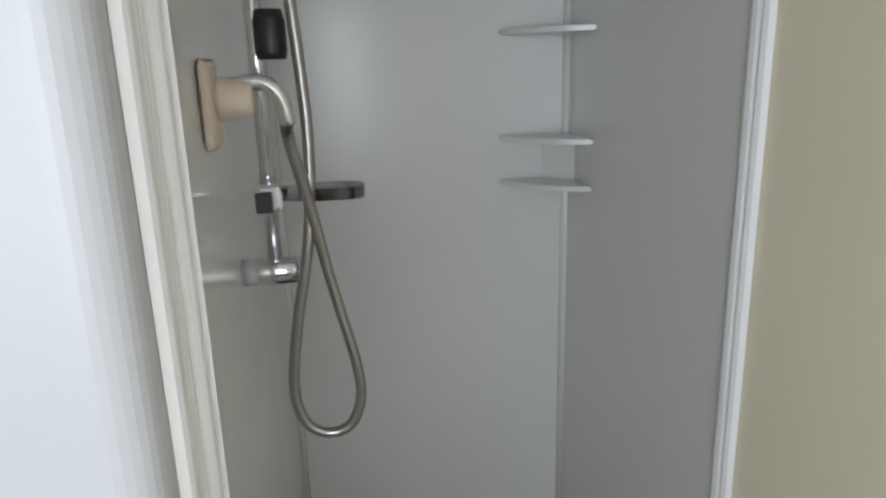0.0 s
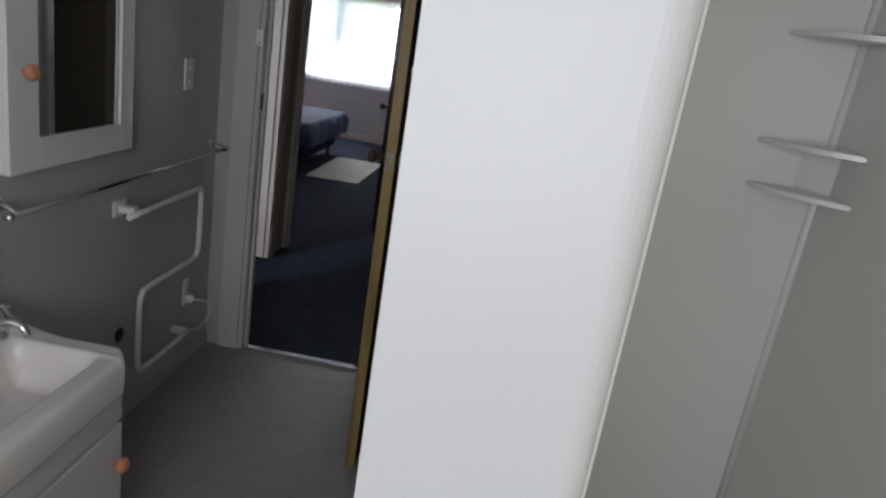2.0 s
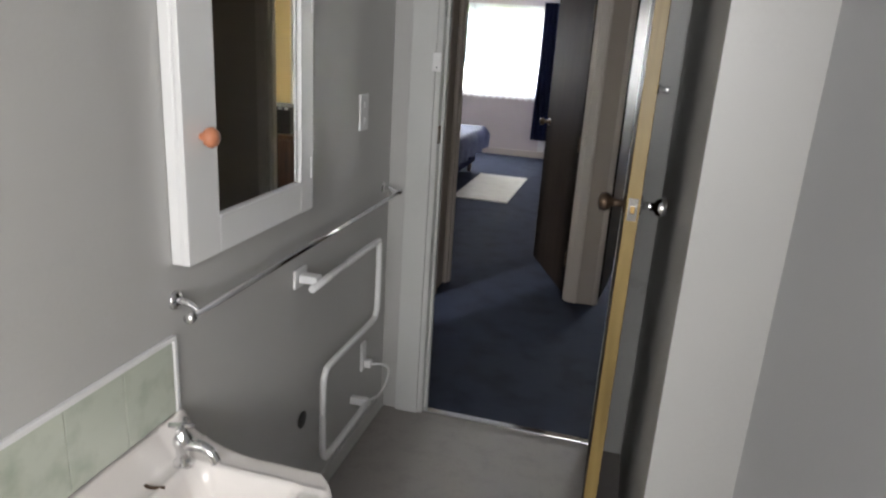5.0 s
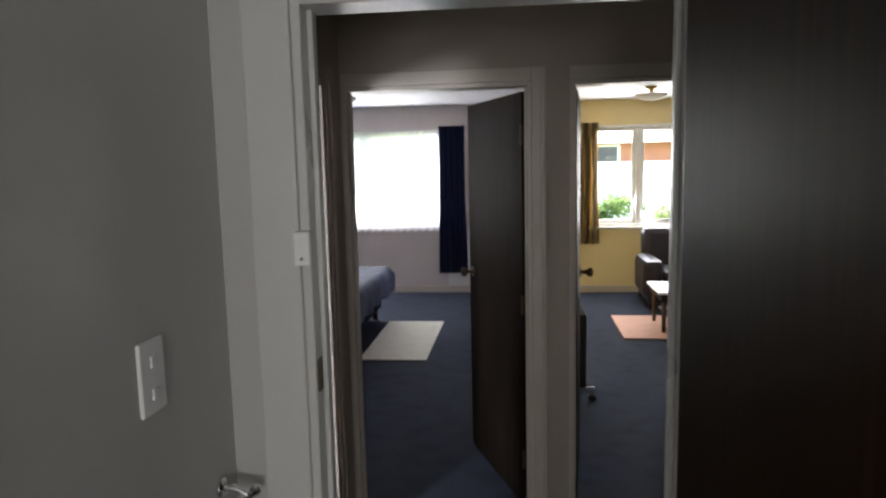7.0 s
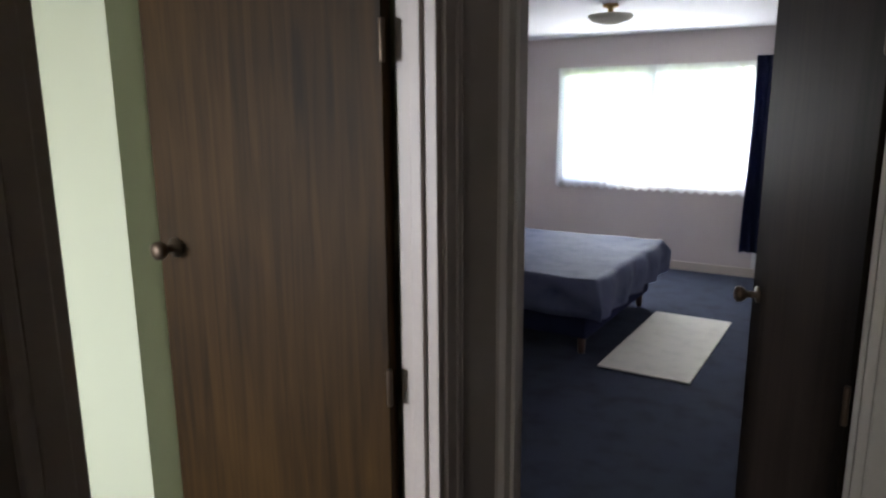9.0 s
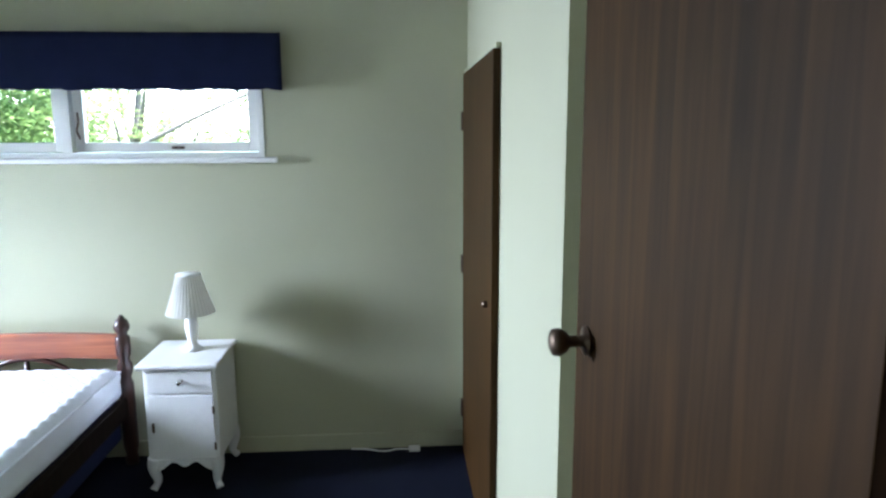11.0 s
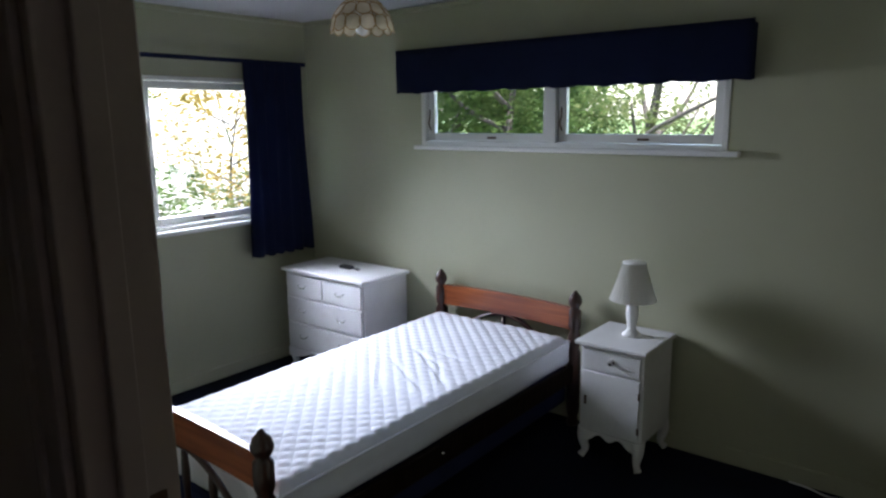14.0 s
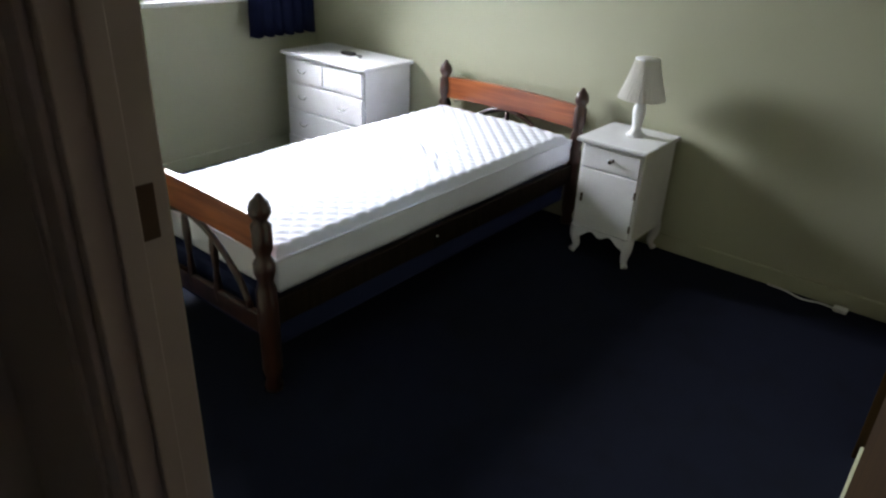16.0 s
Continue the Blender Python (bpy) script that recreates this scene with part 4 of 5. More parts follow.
for x, sx in ((0.37, 1), (0.06, -1)):
    for y, sy in ((NY0 + 0.045, -1), (NY1 - 0.035, 1)):
        cabriole(x, y, sx, sy, 0.16, ns)

lamp = thing("table_lamp", "white table lamp with a pleated cone shade and turned base", "lamp")
LX, LY = 0.185, -1.33
part("base", lathe([(0.044, 0.622), (0.046, 0.630), (0.030, 0.645), (0.020, 0.66), (0.024, 0.69), (0.031, 0.735), (0.029, 0.765), (0.017, 0.79), (0.021, 0.80), (0.010, 0.81), (0.010, 0.86)], 24, (LX, LY, 0)), M["white"], lamp, "glossy white turned base")
sh = bmesh.new()
prev = None
seg = 72
rings = []
for j in range(7):
    v = j / 6
    r0 = 0.055 + (0.112 - 0.055) * v ** 1.15
    rings.append([sh.verts.new((LX + (r0 + 0.0022 * (k % 2)) * math.cos(2 * math.pi * k / seg), LY + (r0 + 0.0022 * (k % 2)) * math.sin(2 * math.pi * k / seg), 0.99 - 0.185 * v)) for k in range(seg)])
for a, c in zip(rings, rings[1:]):
    for k in range(seg):
        sh.faces.new((a[k], a[(k + 1) % seg], c[(k + 1) % seg], c[k]))
bmesh.ops.solidify(sh, geom=sh.faces[:], thickness=0.0015)
part("shade", sh, M["shade"], lamp, "white pleated cloth shade")
part("trim_ring", lathe([(0.057, 0.986), (0.059, 0.990), (0.057, 0.994)], 36, (LX, LY, 0)), M["white"], lamp)

DY0, DY1 = -3.72, -2.945
chest = thing("chest_of_drawers", "white painted chest of drawers with silvery drop handles and curved legs", "chest of drawers")
part("body", boxes((0.03, 0.43, DY0 + 0.015, DY1 - 0.015, 0.14, 0.69), bevel=0.004), M["furn"], chest)
part("top", boxes((0.02, 0.458, DY0 - 0.006, DY1 + 0.006, 0.69, 0.714), bevel=0.007), M["furn"], chest)
mid = (DY0 + DY1) / 2
for y0, y1, z0, z1 in ((DY0 + 0.03, mid - 0.005, 0.53, 0.672), (mid + 0.005, DY1 - 0.03, 0.53, 0.672), (DY0 + 0.03, DY1 - 0.03, 0.35, 0.515), (DY0 + 0.03, DY1 - 0.03, 0.17, 0.335)):
    d = part("drawer", boxes((0.43, 0.445, y0, y1, z0, z1), bevel=0.005), M["furn"], chest)
    if y1 - y0 < 0.5:
        bail(d, 0.445, (y0 + y1) / 2, (z0 + z1) / 2 + 0.01)
    else:
        for y in (DY0 + 0.20, DY1 - 0.20):
            bail(d, 0.445, y, (z0 + z1) / 2 + 0.01)
part("apron", shaped_apron(0.440, DY0 + 0.02, DY1 - 0.02, 0.152, 0.09), M["furn"], chest)
for x, sx in ((0.41, 1), (0.06, -1)):
    for y, sy in ((DY0 + 0.05, -1), (DY1 - 0.05, 1)):
        cabriole(x, y, sx, sy, 0.15, chest)
rem = thing("remote_control", "small black remote control with its lead on the chest", "remote control")
part("case", boxes((0.20, 0.255, -3.37, -3.27, 0.714, 0.736), bevel=0.009), M["black"], rem)
part("lead", tube(smooth_path([(0.22, -3.27, 0.719), (0.20, -3.23, 0.718), (0.24, -3.20, 0.718), (0.22, -3.25, 0.718)], 5), 0.003, 6), M["black"], rem)

# pendant of shell discs
PX, PY = 1.36, -1.97
pend = thing("pendant_lamp", "pendant lamp with a dome shade of pale shell discs", "lamp")
part("ceiling_rose", lathe([(0.045, CEIL), (0.045, CEIL - 0.012), (0.02, CEIL - 0.03)], 20, (PX, PY, 0)), M["white"], pend)
part("cord", tube([(PX, PY, CEIL - 0.02), (PX, PY, 2.19)], 0.003, 6), M["bronze"], pend)
part("cap", lathe([(0.008, 2.20), (0.022, 2.185), (0.026, 2.165), (0.03, 2.16)], 16, (PX, PY, 0)), M["white"], pend)
part("crown", lathe([(0.030, 2.160), (0.018, 2.185), (0.008, 2.215), (0.005, 2.235)], 16, (PX, PY, 0)), M["bronze"], pend, "dark tapered crown")
part("lamp_holder", lathe([(0.018, 2.165), (0.018, 2.12), (0.028, 2.08), (0.030, 2.05), (0.018, 2.02), (0.004, 2.012)], 16, (PX, PY, 0)), M["white"], pend, "white bulb in its holder")
for row, (tilt, cnt, rr) in enumerate(((28, 8, 0.026), (52, 11, 0.030), (76, 13, 0.031))):
    for k in range(cnt):
        a = 2 * math.pi * (k + 0.5 * (row % 2)) / cnt
        r = 0.118 * math.sin(radians(tilt))
        h = 2.165 - 0.135 * (1 - math.cos(radians(tilt))) - 0.012
        m = Matrix.Translation((PX + r * math.cos(a), PY + r * math.sin(a), h)) @ Matrix.Rotation(a, 4, "Z") @ Matrix.Rotation(radians(tilt), 4, "Y")
        disc = lathe([(rr, -0.0006), (rr, 0.0006)], 14)
        disc.transform(m)
        part("shell_disc", disc, M["capiz"], pend)
        ring = tube([(rr * math.cos(2 * math.pi * q / 14), rr * math.sin(2 * math.pi * q / 14), 0) for q in range(14)], 0.0022, 5, closed=True)
        ring.transform(m)
        part("wire_ring", ring, M["brass"], pend)

plug = thing("cable_end", "white cable end lying against the skirting", "cable")
part("connector", boxes((0.03, 0.07, -0.30, -0.24, 0.0, 0.022), bevel=0.005), M["white"], plug)
part("lead", tube(smooth_path([(0.05, -0.30, 0.008), (0.04, -0.36, 0.006), (0.06, -0.43, 0.006), (0.03, -0.52, 0.006), (0.022, -0.60, 0.006)], 6), 0.0045, 8), M["white"], plug)

SHIFT[0] = HOUSE


# ---- bathroom: shower ----
SX0, SX1, SYB = 4.455, 5.25, -2.48       # shower side wall, east wall, back wall
structure("shower_lining_back", boxes((SX0 + 0.006, SX1 - 0.006, SYB - 0.006, SYB - 0.001, 0.09, 2.2)), M["acrylic"], "off-white moulded shower lining")
structure("shower_lining_side", boxes((SX0 + 0.001, SX0 + 0.006, -3.88, SYB - 0.001, 0.09, 2.2)), M["acrylic"], "off-white moulded shower lining")
structure("shower_lining_east", boxes((SX1 - 0.006, SX1 - 0.001, -3.30, SYB - 0.001, 0.09, 2.2)), M["acrylic"], "off-white moulded shower lining")
structure("trim_shower_corner", tube([(SX1 - 0.010, SYB - 0.010, 0.09), (SX1 - 0.010, SYB - 0.010, 2.2)], 0.012, 10), M["acrylic"])
structure("trim_shower_corner_b", tube([(SX0 + 0.010, SYB - 0.010, 0.09), (SX0 + 0.010, SYB - 0.010, 2.2)], 0.012, 10), M["acrylic"])


def profile_post(name, pts, z0, z1, mat, label):
    """An upright moulded section from a plan outline."""
    return structure(name, extrude_outline(pts, z0, z1, "z"), M[mat], label)


# white frame of the shower opening: ribbed channel on the side wall and on the east wall
PX = 4.498
nose = [(PX - 0.026 + 0.026 * math.sin(math.pi / 2 * k / 8), -3.925 - 0.026 * math.cos(math.pi / 2 * k / 8)) for k in range(9)]
profile_post("trim_shower_end", [(4.333, -3.832), (4.333, -3.951), *nose, (PX, -3.832)], 0, CEIL, "panel", "white boarded end of the shower wall with a rounded corner")
ribs = [(PX + 0.0005, -3.915)]
for y0, wide, deep in ((-3.915, 0.030, 0.007), (-3.884, 0.010, 0.005), (-3.873, 0.010, 0.005), (-3.862, 0.024, 0.010)):
    ribs += [(PX + 0.001 + deep * math.sin(math.pi * k / 6) ** 0.6, y0 + wide * k / 6) for k in range(1, 6)] + [(PX + 0.0015, y0 + wide)]
ribs += [(PX + 0.012, -3.834), (PX + 0.010, -3.826), (PX - 0.036, -3.826), (PX - 0.036, -3.8315), (PX + 0.0005, -3.8315)]
profile_post("trim_shower_frame_west", ribs, 0, 2.2, "white", "white ribbed shower door channel")
profile_post("trim_shower_frame_east", [(SX1 - 0.001, -3.34), (SX1 - 0.012, -3.338), (SX1 - 0.016, -3.330), (SX1 - 0.008, -3.324), (SX1 - 0.016, -3.316), (SX1 - 0.018, -3.306), (SX1 - 0.012, -3.292), (SX1 - 0.007, -3.29)], 0, 2.2, "white", "white ribbed shower door channel")
tray = thing("shower_tray", "dark brown shower tray with a low rim", "shower tray")
tagged(tray, kind="structure")
part("tray_floor", boxes((SX0 + 0.006, SX1 - 0.006, -3.30, SYB - 0.008, 0.002, 0.09), bevel=0.006), M["bronze"], tray)
part("tray_rim", boxes((SX0 + 0.03, SX1 - 0.03, -3.36, -3.302, 0.002, 0.13), bevel=0.01), M["white"], tray)


def corner_shelf(z):
    """A thin moulded shelf across the corner with a gently bowed front."""
    cx, cy, r = SX1 - 0.007, SYB - 0.007, 0.19
    front = []
    for k in range(13):
        u = k / 12
        bow = 0.028 * math.sin(math.pi * u)
        front.append((cx - r * (1 - u) - bow, cy - r * u - bow))
    bm = extrude_outline([(cx, cy)] + front, z - 0.006, z + 0.007)
    bmesh.ops.bevel(bm, geom=[e for e in bm.edges if abs(e.verts[0].co.z - e.verts[1].co.z) < 1e-6], offset=0.003, segments=2, affect="EDGES")
    return single("corner_shelf", bm, M["acrylic"], "off-white moulded shelf across the shower corner", "shelf", "shower corner shelves")


structure("trim_shelf_block", extrude_outline([(SX1 - 0.007, SYB - 0.007), (SX1 - 0.075, SYB - 0.007), (SX1 - 0.007, SYB - 0.075)], 1.379, 1.484), M["acrylic"], "moulded corner block between two shelves")
for z in (1.372, 1.49, 1.76):
    corner_shelf(z)

RY = -3.27                                  # the slide rail stands here
mix = thing("shower_mixer", "beige shower mixer plate with a round dial and chrome outlet", "shower mixer")
part("plate", boxes((SX0 + 0.007, SX0 + 0.020, -3.485, -3.405, 1.60, 1.70), bevel=0.009), M["beige"], mix, "beige rounded plate")
part("dial", lathe([(0.024, SX0 + 0.020), (0.025, SX0 + 0.026), (0.021, SX0 + 0.045), (0.019, SX0 + 0.056), (0.016, SX0 + 0.060)], 24, (0, -3.435, 1.655), "x"), M["beige"], mix, "beige round dial")
part("outlet", tube(smooth_path([(SX0 + 0.02, -3.41, 1.668), (SX0 + 0.066, -3.40, 1.672), (SX0 + 0.088, -3.395, 1.655), (SX0 + 0.096, -3.39, 1.62)], 6), 0.010, 12), M["chrome"], mix, "chrome elbow outlet")
rail = thing("shower_slide_rail", "chrome slide rail with hose, holder and soap dish in the shower", "shower rail")
RX = SX0 + 0.054
part("bar", tube([(RX, RY, 1.385), (RX, RY, 2.02)], 0.0105, 14), M["chrome"], rail)
for z in (1.395, 2.0):
    br = part("bracket", lathe([(0.0205, SX0 + 0.028), (0.021, SX0 + 0.030), (0.021, SX0 + 0.086), (0.019, SX0 + 0.090), (0.004, SX0 + 0.091)], 24, (0, RY, z), "x"), M["chrome"], rail, "round chrome bracket barrel")
    part("bracket_base", lathe([(0.0195, SX0 + 0.006), (0.0195, SX0 + 0.028)], 24, (0, RY, z), "x"), M["panel"], br, "frosted bracket spacer")
part("slider", boxes((RX - 0.016, RX + 0.020, RY - 0.020, RY + 0.018, 1.488, 1.530), bevel=0.006), M["chrome"], rail)
part("slider_grip", boxes((RX - 0.018, RX + 0.006, RY - 0.026, RY - 0.020, 1.488, 1.518), bevel=0.002), M["black"], rail, "black grip")
loop = [(RX + 0.02, RY - 0.016), (RX + 0.06, RY - 0.030), (RX + 0.11, RY - 0.034), (RX + 0.132, RY - 0.024), (RX + 0.138, RY - 0.004), (RX + 0.128, RY + 0.018), (RX + 0.10, RY + 0.028), (RX + 0.06, RY + 0.024), (RX + 0.02, RY + 0.012)]
db = bmesh.new()
band = smooth_path([(x, y, 1.513) for x, y in loop], 5)
lo = [db.verts.new((p[0], p[1], 1.503)) for p in band]
hi = [db.verts.new((p[0], p[1], 1.521)) for p in band]
for a in range(len(band) - 1):
    db.faces.new((lo[a], lo[a + 1], hi[a + 1], hi[a])).smooth = True
bmesh.ops.solidify(db, geom=db.faces[:], thickness=0.004)
part("soap_dish", db, M["chrome"], rail, "looped chrome soap holder")
part("head_holder", lathe([(0.020, 1.70), (0.022, 1.71), (0.022, 1.75), (0.018, 1.765)], 16, (RX + 0.022, RY - 0.012, 0)), M["black"], rail, "black hand shower holder")
hose_pts = smooth_path([(SX0 + 0.096, -3.39, 1.625), (RX + 0.038, RY - 0.08, 1.60), (RX + 0.058, RY - 0.045, 1.50), (RX + 0.080, RY - 0.03, 1.38), (RX + 0.108, RY - 0.03, 1.25), (RX + 0.112, RY - 0.03, 1.19), (RX + 0.095, RY - 0.03, 1.145), (RX + 0.060, RY - 0.03, 1.133), (RX + 0.026, RY - 0.03, 1.155), (RX + 0.012, RY - 0.03, 1.215), (RX + 0.026, RY - 0.032, 1.32), (RX + 0.052, RY - 0.035, 1.45), (RX + 0.062, RY - 0.035, 1.58), (RX + 0.058, RY - 0.035, 1.70), (RX + 0.048, RY - 0.03, 1.84), (RX + 0.04, RY - 0.03, 1.98)], 22)
part("hose", tube(hose_pts, 0.0078, 10, ribs=0.12), M["steel_hose"], rail, "ribbed metal hose hanging in a loop")
part("hand_shower", tube(smooth_path([(RX + 0.04, RY - 0.03, 1.97), (RX + 0.045, RY - 0.04, 2.06), (RX + 0.07, RY - 0.06, 2.13)], 5), lambda u: 0.011 + 0.02 * max(0, u - 0.7) / 0.3, 14), M["chrome"], rail, "chrome hand shower")

# ---- bathroom: west wall ----
WX = 3.1
cab = thing("mirror_cabinet", "white wooden bathroom cabinet with a mirrored door and copper knob", "cabinet")
CY0, CY1, CZ0, CZ1, CX = -2.735, -2.145, 1.095, 1.78, 3.145
part("case", boxes((WX + 0.001, CX - 0.018, CY0, CY1, CZ0, CZ1), bevel=0.003), M["white"], cab)
cd = part("mirror_door", boxes((CX - 0.017, CX - 0.013, CY0, CY1, CZ0, CZ1)), M["white"], cab, "white framed door")
for y0, y1 in ((CY0, CY0 + 0.118), (CY1 - 0.075, CY1)):
    part("stile", boxes((CX - 0.013, CX, y0, y1, CZ0, CZ1), bevel=0.002), M["white"], cd)
for z0, z1 in ((CZ0, CZ0 + 0.088), (CZ1 - 0.088, CZ1)):
    part("rail", boxes((CX - 0.013, CX, CY0 + 0.118, CY1 - 0.075, z0, z1), bevel=0.002), M["white"], cd)
part("mirror", boxes((CX - 0.0125, CX - 0.006, CY0 + 0.116, CY1 - 0.073, CZ0 + 0.086, CZ1 - 0.086)), M["mirror"], cd, "clear mirror glass")
part("bead", boxes((CX, CX + 0.005, CY1 - 0.083, CY1 - 0.074, CZ0 + 0.089, CZ1 - 0.081), (CX, CX + 0.005, CY0 + 0.117, CY1 - 0.083, CZ0 + 0.081, CZ0 + 0.089), bevel=0.001), M["furn"], cd, "thin white bead")
part("knob", lathe([(0.008, CX), (0.008, CX + 0.008), (0.020, CX + 0.016), (0.022, CX + 0.026), (0.016, CX + 0.036), (0.004, CX + 0.039)], 18, (0, CY0 + 0.06, CZ0 + 0.27), "x"), M["copper"], cd, "round copper-coloured knob")
for z in (CZ0 + 0.12, CZ1 - 0.12):
    part("hinge", boxes((CX, CX + 0.003, CY1 - 0.016, CY1 - 0.004, z - 0.03, z + 0.03), bevel=0.001), M["white"], cd, "white painted hinge")

tr = thing("towel_rail", "chrome towel rail on two wall brackets", "towel rail")
part("bar", tube([(WX + 0.062, -2.765, 0.995), (WX + 0.062, -1.40, 0.995)], 0.008, 12), M["chrome"], tr)
for y in (-2.73, -1.43):
    br = part("bracket", tube(smooth_path([(WX + 0.004, y, 1.012), (WX + 0.03, y, 1.012), (WX + 0.062, y, 0.995)], 4), 0.008, 10), M["chrome"], tr)
    part("rose", lathe([(0.022, WX + 0.001), (0.021, WX + 0.006), (0.010, WX + 0.010)], 18, (0, y, 1.012), "x"), M["chrome"], br)
    part("end_cap", lathe([(0.011, -0.010), (0.013, 0.0), (0.011, 0.010)], 14, (WX + 0.062, y + (-0.035 if y < -2 else 0.03), 0.995), "y"), M["chrome"], br)

hr = thing("heated_towel_rail", "white bent-tube heated towel rail on the grey wall", "towel rail")
HX = WX + 0.07
snake = [(HX, -2.20, 0.862), (HX, -1.70, 0.862), (HX, -1.645, 0.85), (HX, -1.635, 0.80), (HX, -1.635, 0.62), (HX, -1.65, 0.57), (HX, -1.70, 0.555), (HX, -2.05, 0.555), (HX, -2.10, 0.54), (HX, -2.115, 0.49), (HX, -2.115, 0.28), (HX, -2.10, 0.235), (HX, -2.05, 0.22), (HX, -1.70, 0.22)]
part("tube", tube(smooth_path(snake, 5), 0.0115, 12), M["white"], hr)
part("bracket", boxes((WX + 0.001, WX + 0.012, -2.19, -2.11, 0.845, 0.905), (WX + 0.012, HX, -2.17, -2.13, 0.862, 0.888), bevel=0.004), M["white"], hr, "white wall bracket")
part("bracket", boxes((WX + 0.001, HX, -1.72, -1.69, 0.205, 0.235), bevel=0.004), M["white"], hr)

po = thing("power_outlet", "white wall outlet with a plugged-in looping white cord", "power outlet")
part("plate", boxes((WX + 0.001, WX + 0.012, -1.625, -1.580, 0.30, 0.42), bevel=0.004), M["white"], po)
part("plug", boxes((WX + 0.012, WX + 0.045, -1.618, -1.588, 0.315, 0.350), bevel=0.008), M["white"], po, "white plug")
part("cord", tube(smooth_path([(WX + 0.045, -1.603, 0.33), (WX + 0.075, -1.56, 0.315), (WX + 0.085, -1.515, 0.27), (WX + 0.08, -1.53, 0.215), (WX + 0.075, -1.60, 0.195), (WX + 0.07, -1.68, 0.218)], 8), 0.0045, 8), M["white"], po, "white flexible cord")

sw = thing("light_switch", "white plastic light switch plate beside the door", "switch")
part("plate", boxes((WX + 0.001, WX + 0.009, -1.70, -1.625, 1.262, 1.387), bevel=0.003), M["white"], sw)
for z in (1.295, 1.35):
    part("rocker", boxes((WX + 0.009, WX + 0.013, -1.672, -1.652, z - 0.010, z + 0.010), bevel=0.002), M["furn"], sw)
single("waste_hole", lathe([(0.028, WX + 0.001), (0.030, WX + 0.004), (0.020, WX + 0.006)], 16, (0, -2.13, 0.372), "x"), M["black"], "dark round pipe hole in the wall", "pipe hole")

# ---- bathroom: basin ----
van = thing("vanity_cabinet", "pale grey bathroom vanity cabinet with a copper door knob", "cabinet")
VX, VY0, VY1 = 3.475, -3.36, -2.745
part("body", boxes((WX + 0.001, VX - 0.01, VY0 + 0.02, VY1 - 0.015, 0.06, 0.525), bevel=0.004), M["bath_trim"], van)
part("plinth", boxes((WX + 0.02, VX - 0.06, VY0 + 0.04, VY1 - 0.04, 0.002, 0.06)), M["bath_trim"], van)
part("fascia", boxes((VX - 0.01, VX + 0.004, VY0 + 0.02, VY1 - 0.015, 0.465, 0.552), bevel=0.003), M["bath_trim"], van)
vd = part("door", boxes((VX - 0.01, VX + 0.008, VY0 + 0.025, VY1 - 0.02, 0.08, 0.455), bevel=0.004), M["bath_trim"], van)
part("knob", lathe([(0.009, VX + 0.008), (0.009, VX + 0.016), (0.022, VX + 0.026), (0.024, VX + 0.036), (0.016, VX + 0.046), (0.004, VX + 0.049)], 18, (0, VY1 - 0.06, 0.345), "x"), M["copper"], vd, "round copper-coloured knob")


def basin_mesh():
    """A rectangular basin with rounded rim, back ledge and sunk bowl."""
    bm = bmesh.new()
    x0, x1, y0, y1, zt = WX + 0.002, VX + 0.03, VY0, VY1, 0.678
    nx, ny = 64, 88
    g = []
    for i in range(nx + 1):
        row = []
        for j in range(ny + 1):
            u, v = i / nx, j / ny
            x, y = x0 + (x1 - x0) * u, y0 + (y1 - y0) * v
            ledge, side = 0.20, min(v, 1 - v)
            a = (u - ledge) / (1 - ledge - 0.13)
            b2 = (side - 0.10) / 0.40
            d = 0.0
            if 0 < a < 1 and b2 > 0:
                d = min(1, a * 4.5, (1 - a) * 8.0) * min(1, b2 * 5.0)
                d = d * d * (3 - 2 * d)
            z = zt - (0.112 + 0.014 * math.exp(-((a - 0.45) / 0.3) ** 2)) * d
            # the raised back, and shoulders that sweep down along the two ends
            z += 0.070 * max(0, 1 - u / 0.13) ** 1.6
            shoulder = max(0, min(1, 1.5 - side / 0.075))
            z += 0.066 * max(0, 1 - u / 0.55) ** 2.2 * shoulder * min(1, u / 0.05)
            z += 0.004 * (1 if 0 < b2 < 0.04 or -0.03 < a < 0.0 else 0)
            edge = min(side * (y1 - y0), (1 - u) * (x1 - x0))
            z -= 0.012 * max(0, 1 - edge / 0.016) ** 2
            # canted front corners
            cut = max(0, 0.055 - (1 - u) * (x1 - x0) - side * (y1 - y0))
            x -= cut * 0.5
            y += cut * 0.5 * (1 if v < 0.5 else -1)
            row.append(bm.verts.new((x, y, z)))
        g.append(row)
    for i in range(nx):
        for j in range(ny):
            f = bm.faces.new((g[i][j], g[i + 1][j], g[i + 1][j + 1], g[i][j + 1]))
            f.smooth = True
    rim = [g[i][0] for i in range(nx + 1)] + [g[nx][j] for j in range(1, ny + 1)] + [g[i][ny] for i in range(nx - 1, -1, -1)] + [g[0][j] for j in range(ny - 1, 0, -1)]
    prev = rim
    for z, o in ((0.650, 0.004), (0.575, 0.0), (0.560, -0.006), (0.553, -0.02)):
        ring = []
        for v in rim:
            dx = o if v.co.x > x1 - 0.03 else 0
            dy = o if v.co.y > y1 - 0.03 else -o if v.co.y < y0 + 0.03 else 0
            ring.append(bm.verts.new((v.co.x + dx, v.co.y + dy, z)))
        for i in range(len(rim)):
            f = bm.faces.new((prev[i], ring[i], ring[(i + 1) % len(rim)], prev[(i + 1) % len(rim)]))
            f.smooth = True
        prev = ring
    bm.faces.new(prev)
    bmesh.ops.recalc_face_normals(bm, faces=bm.faces)
    return bm


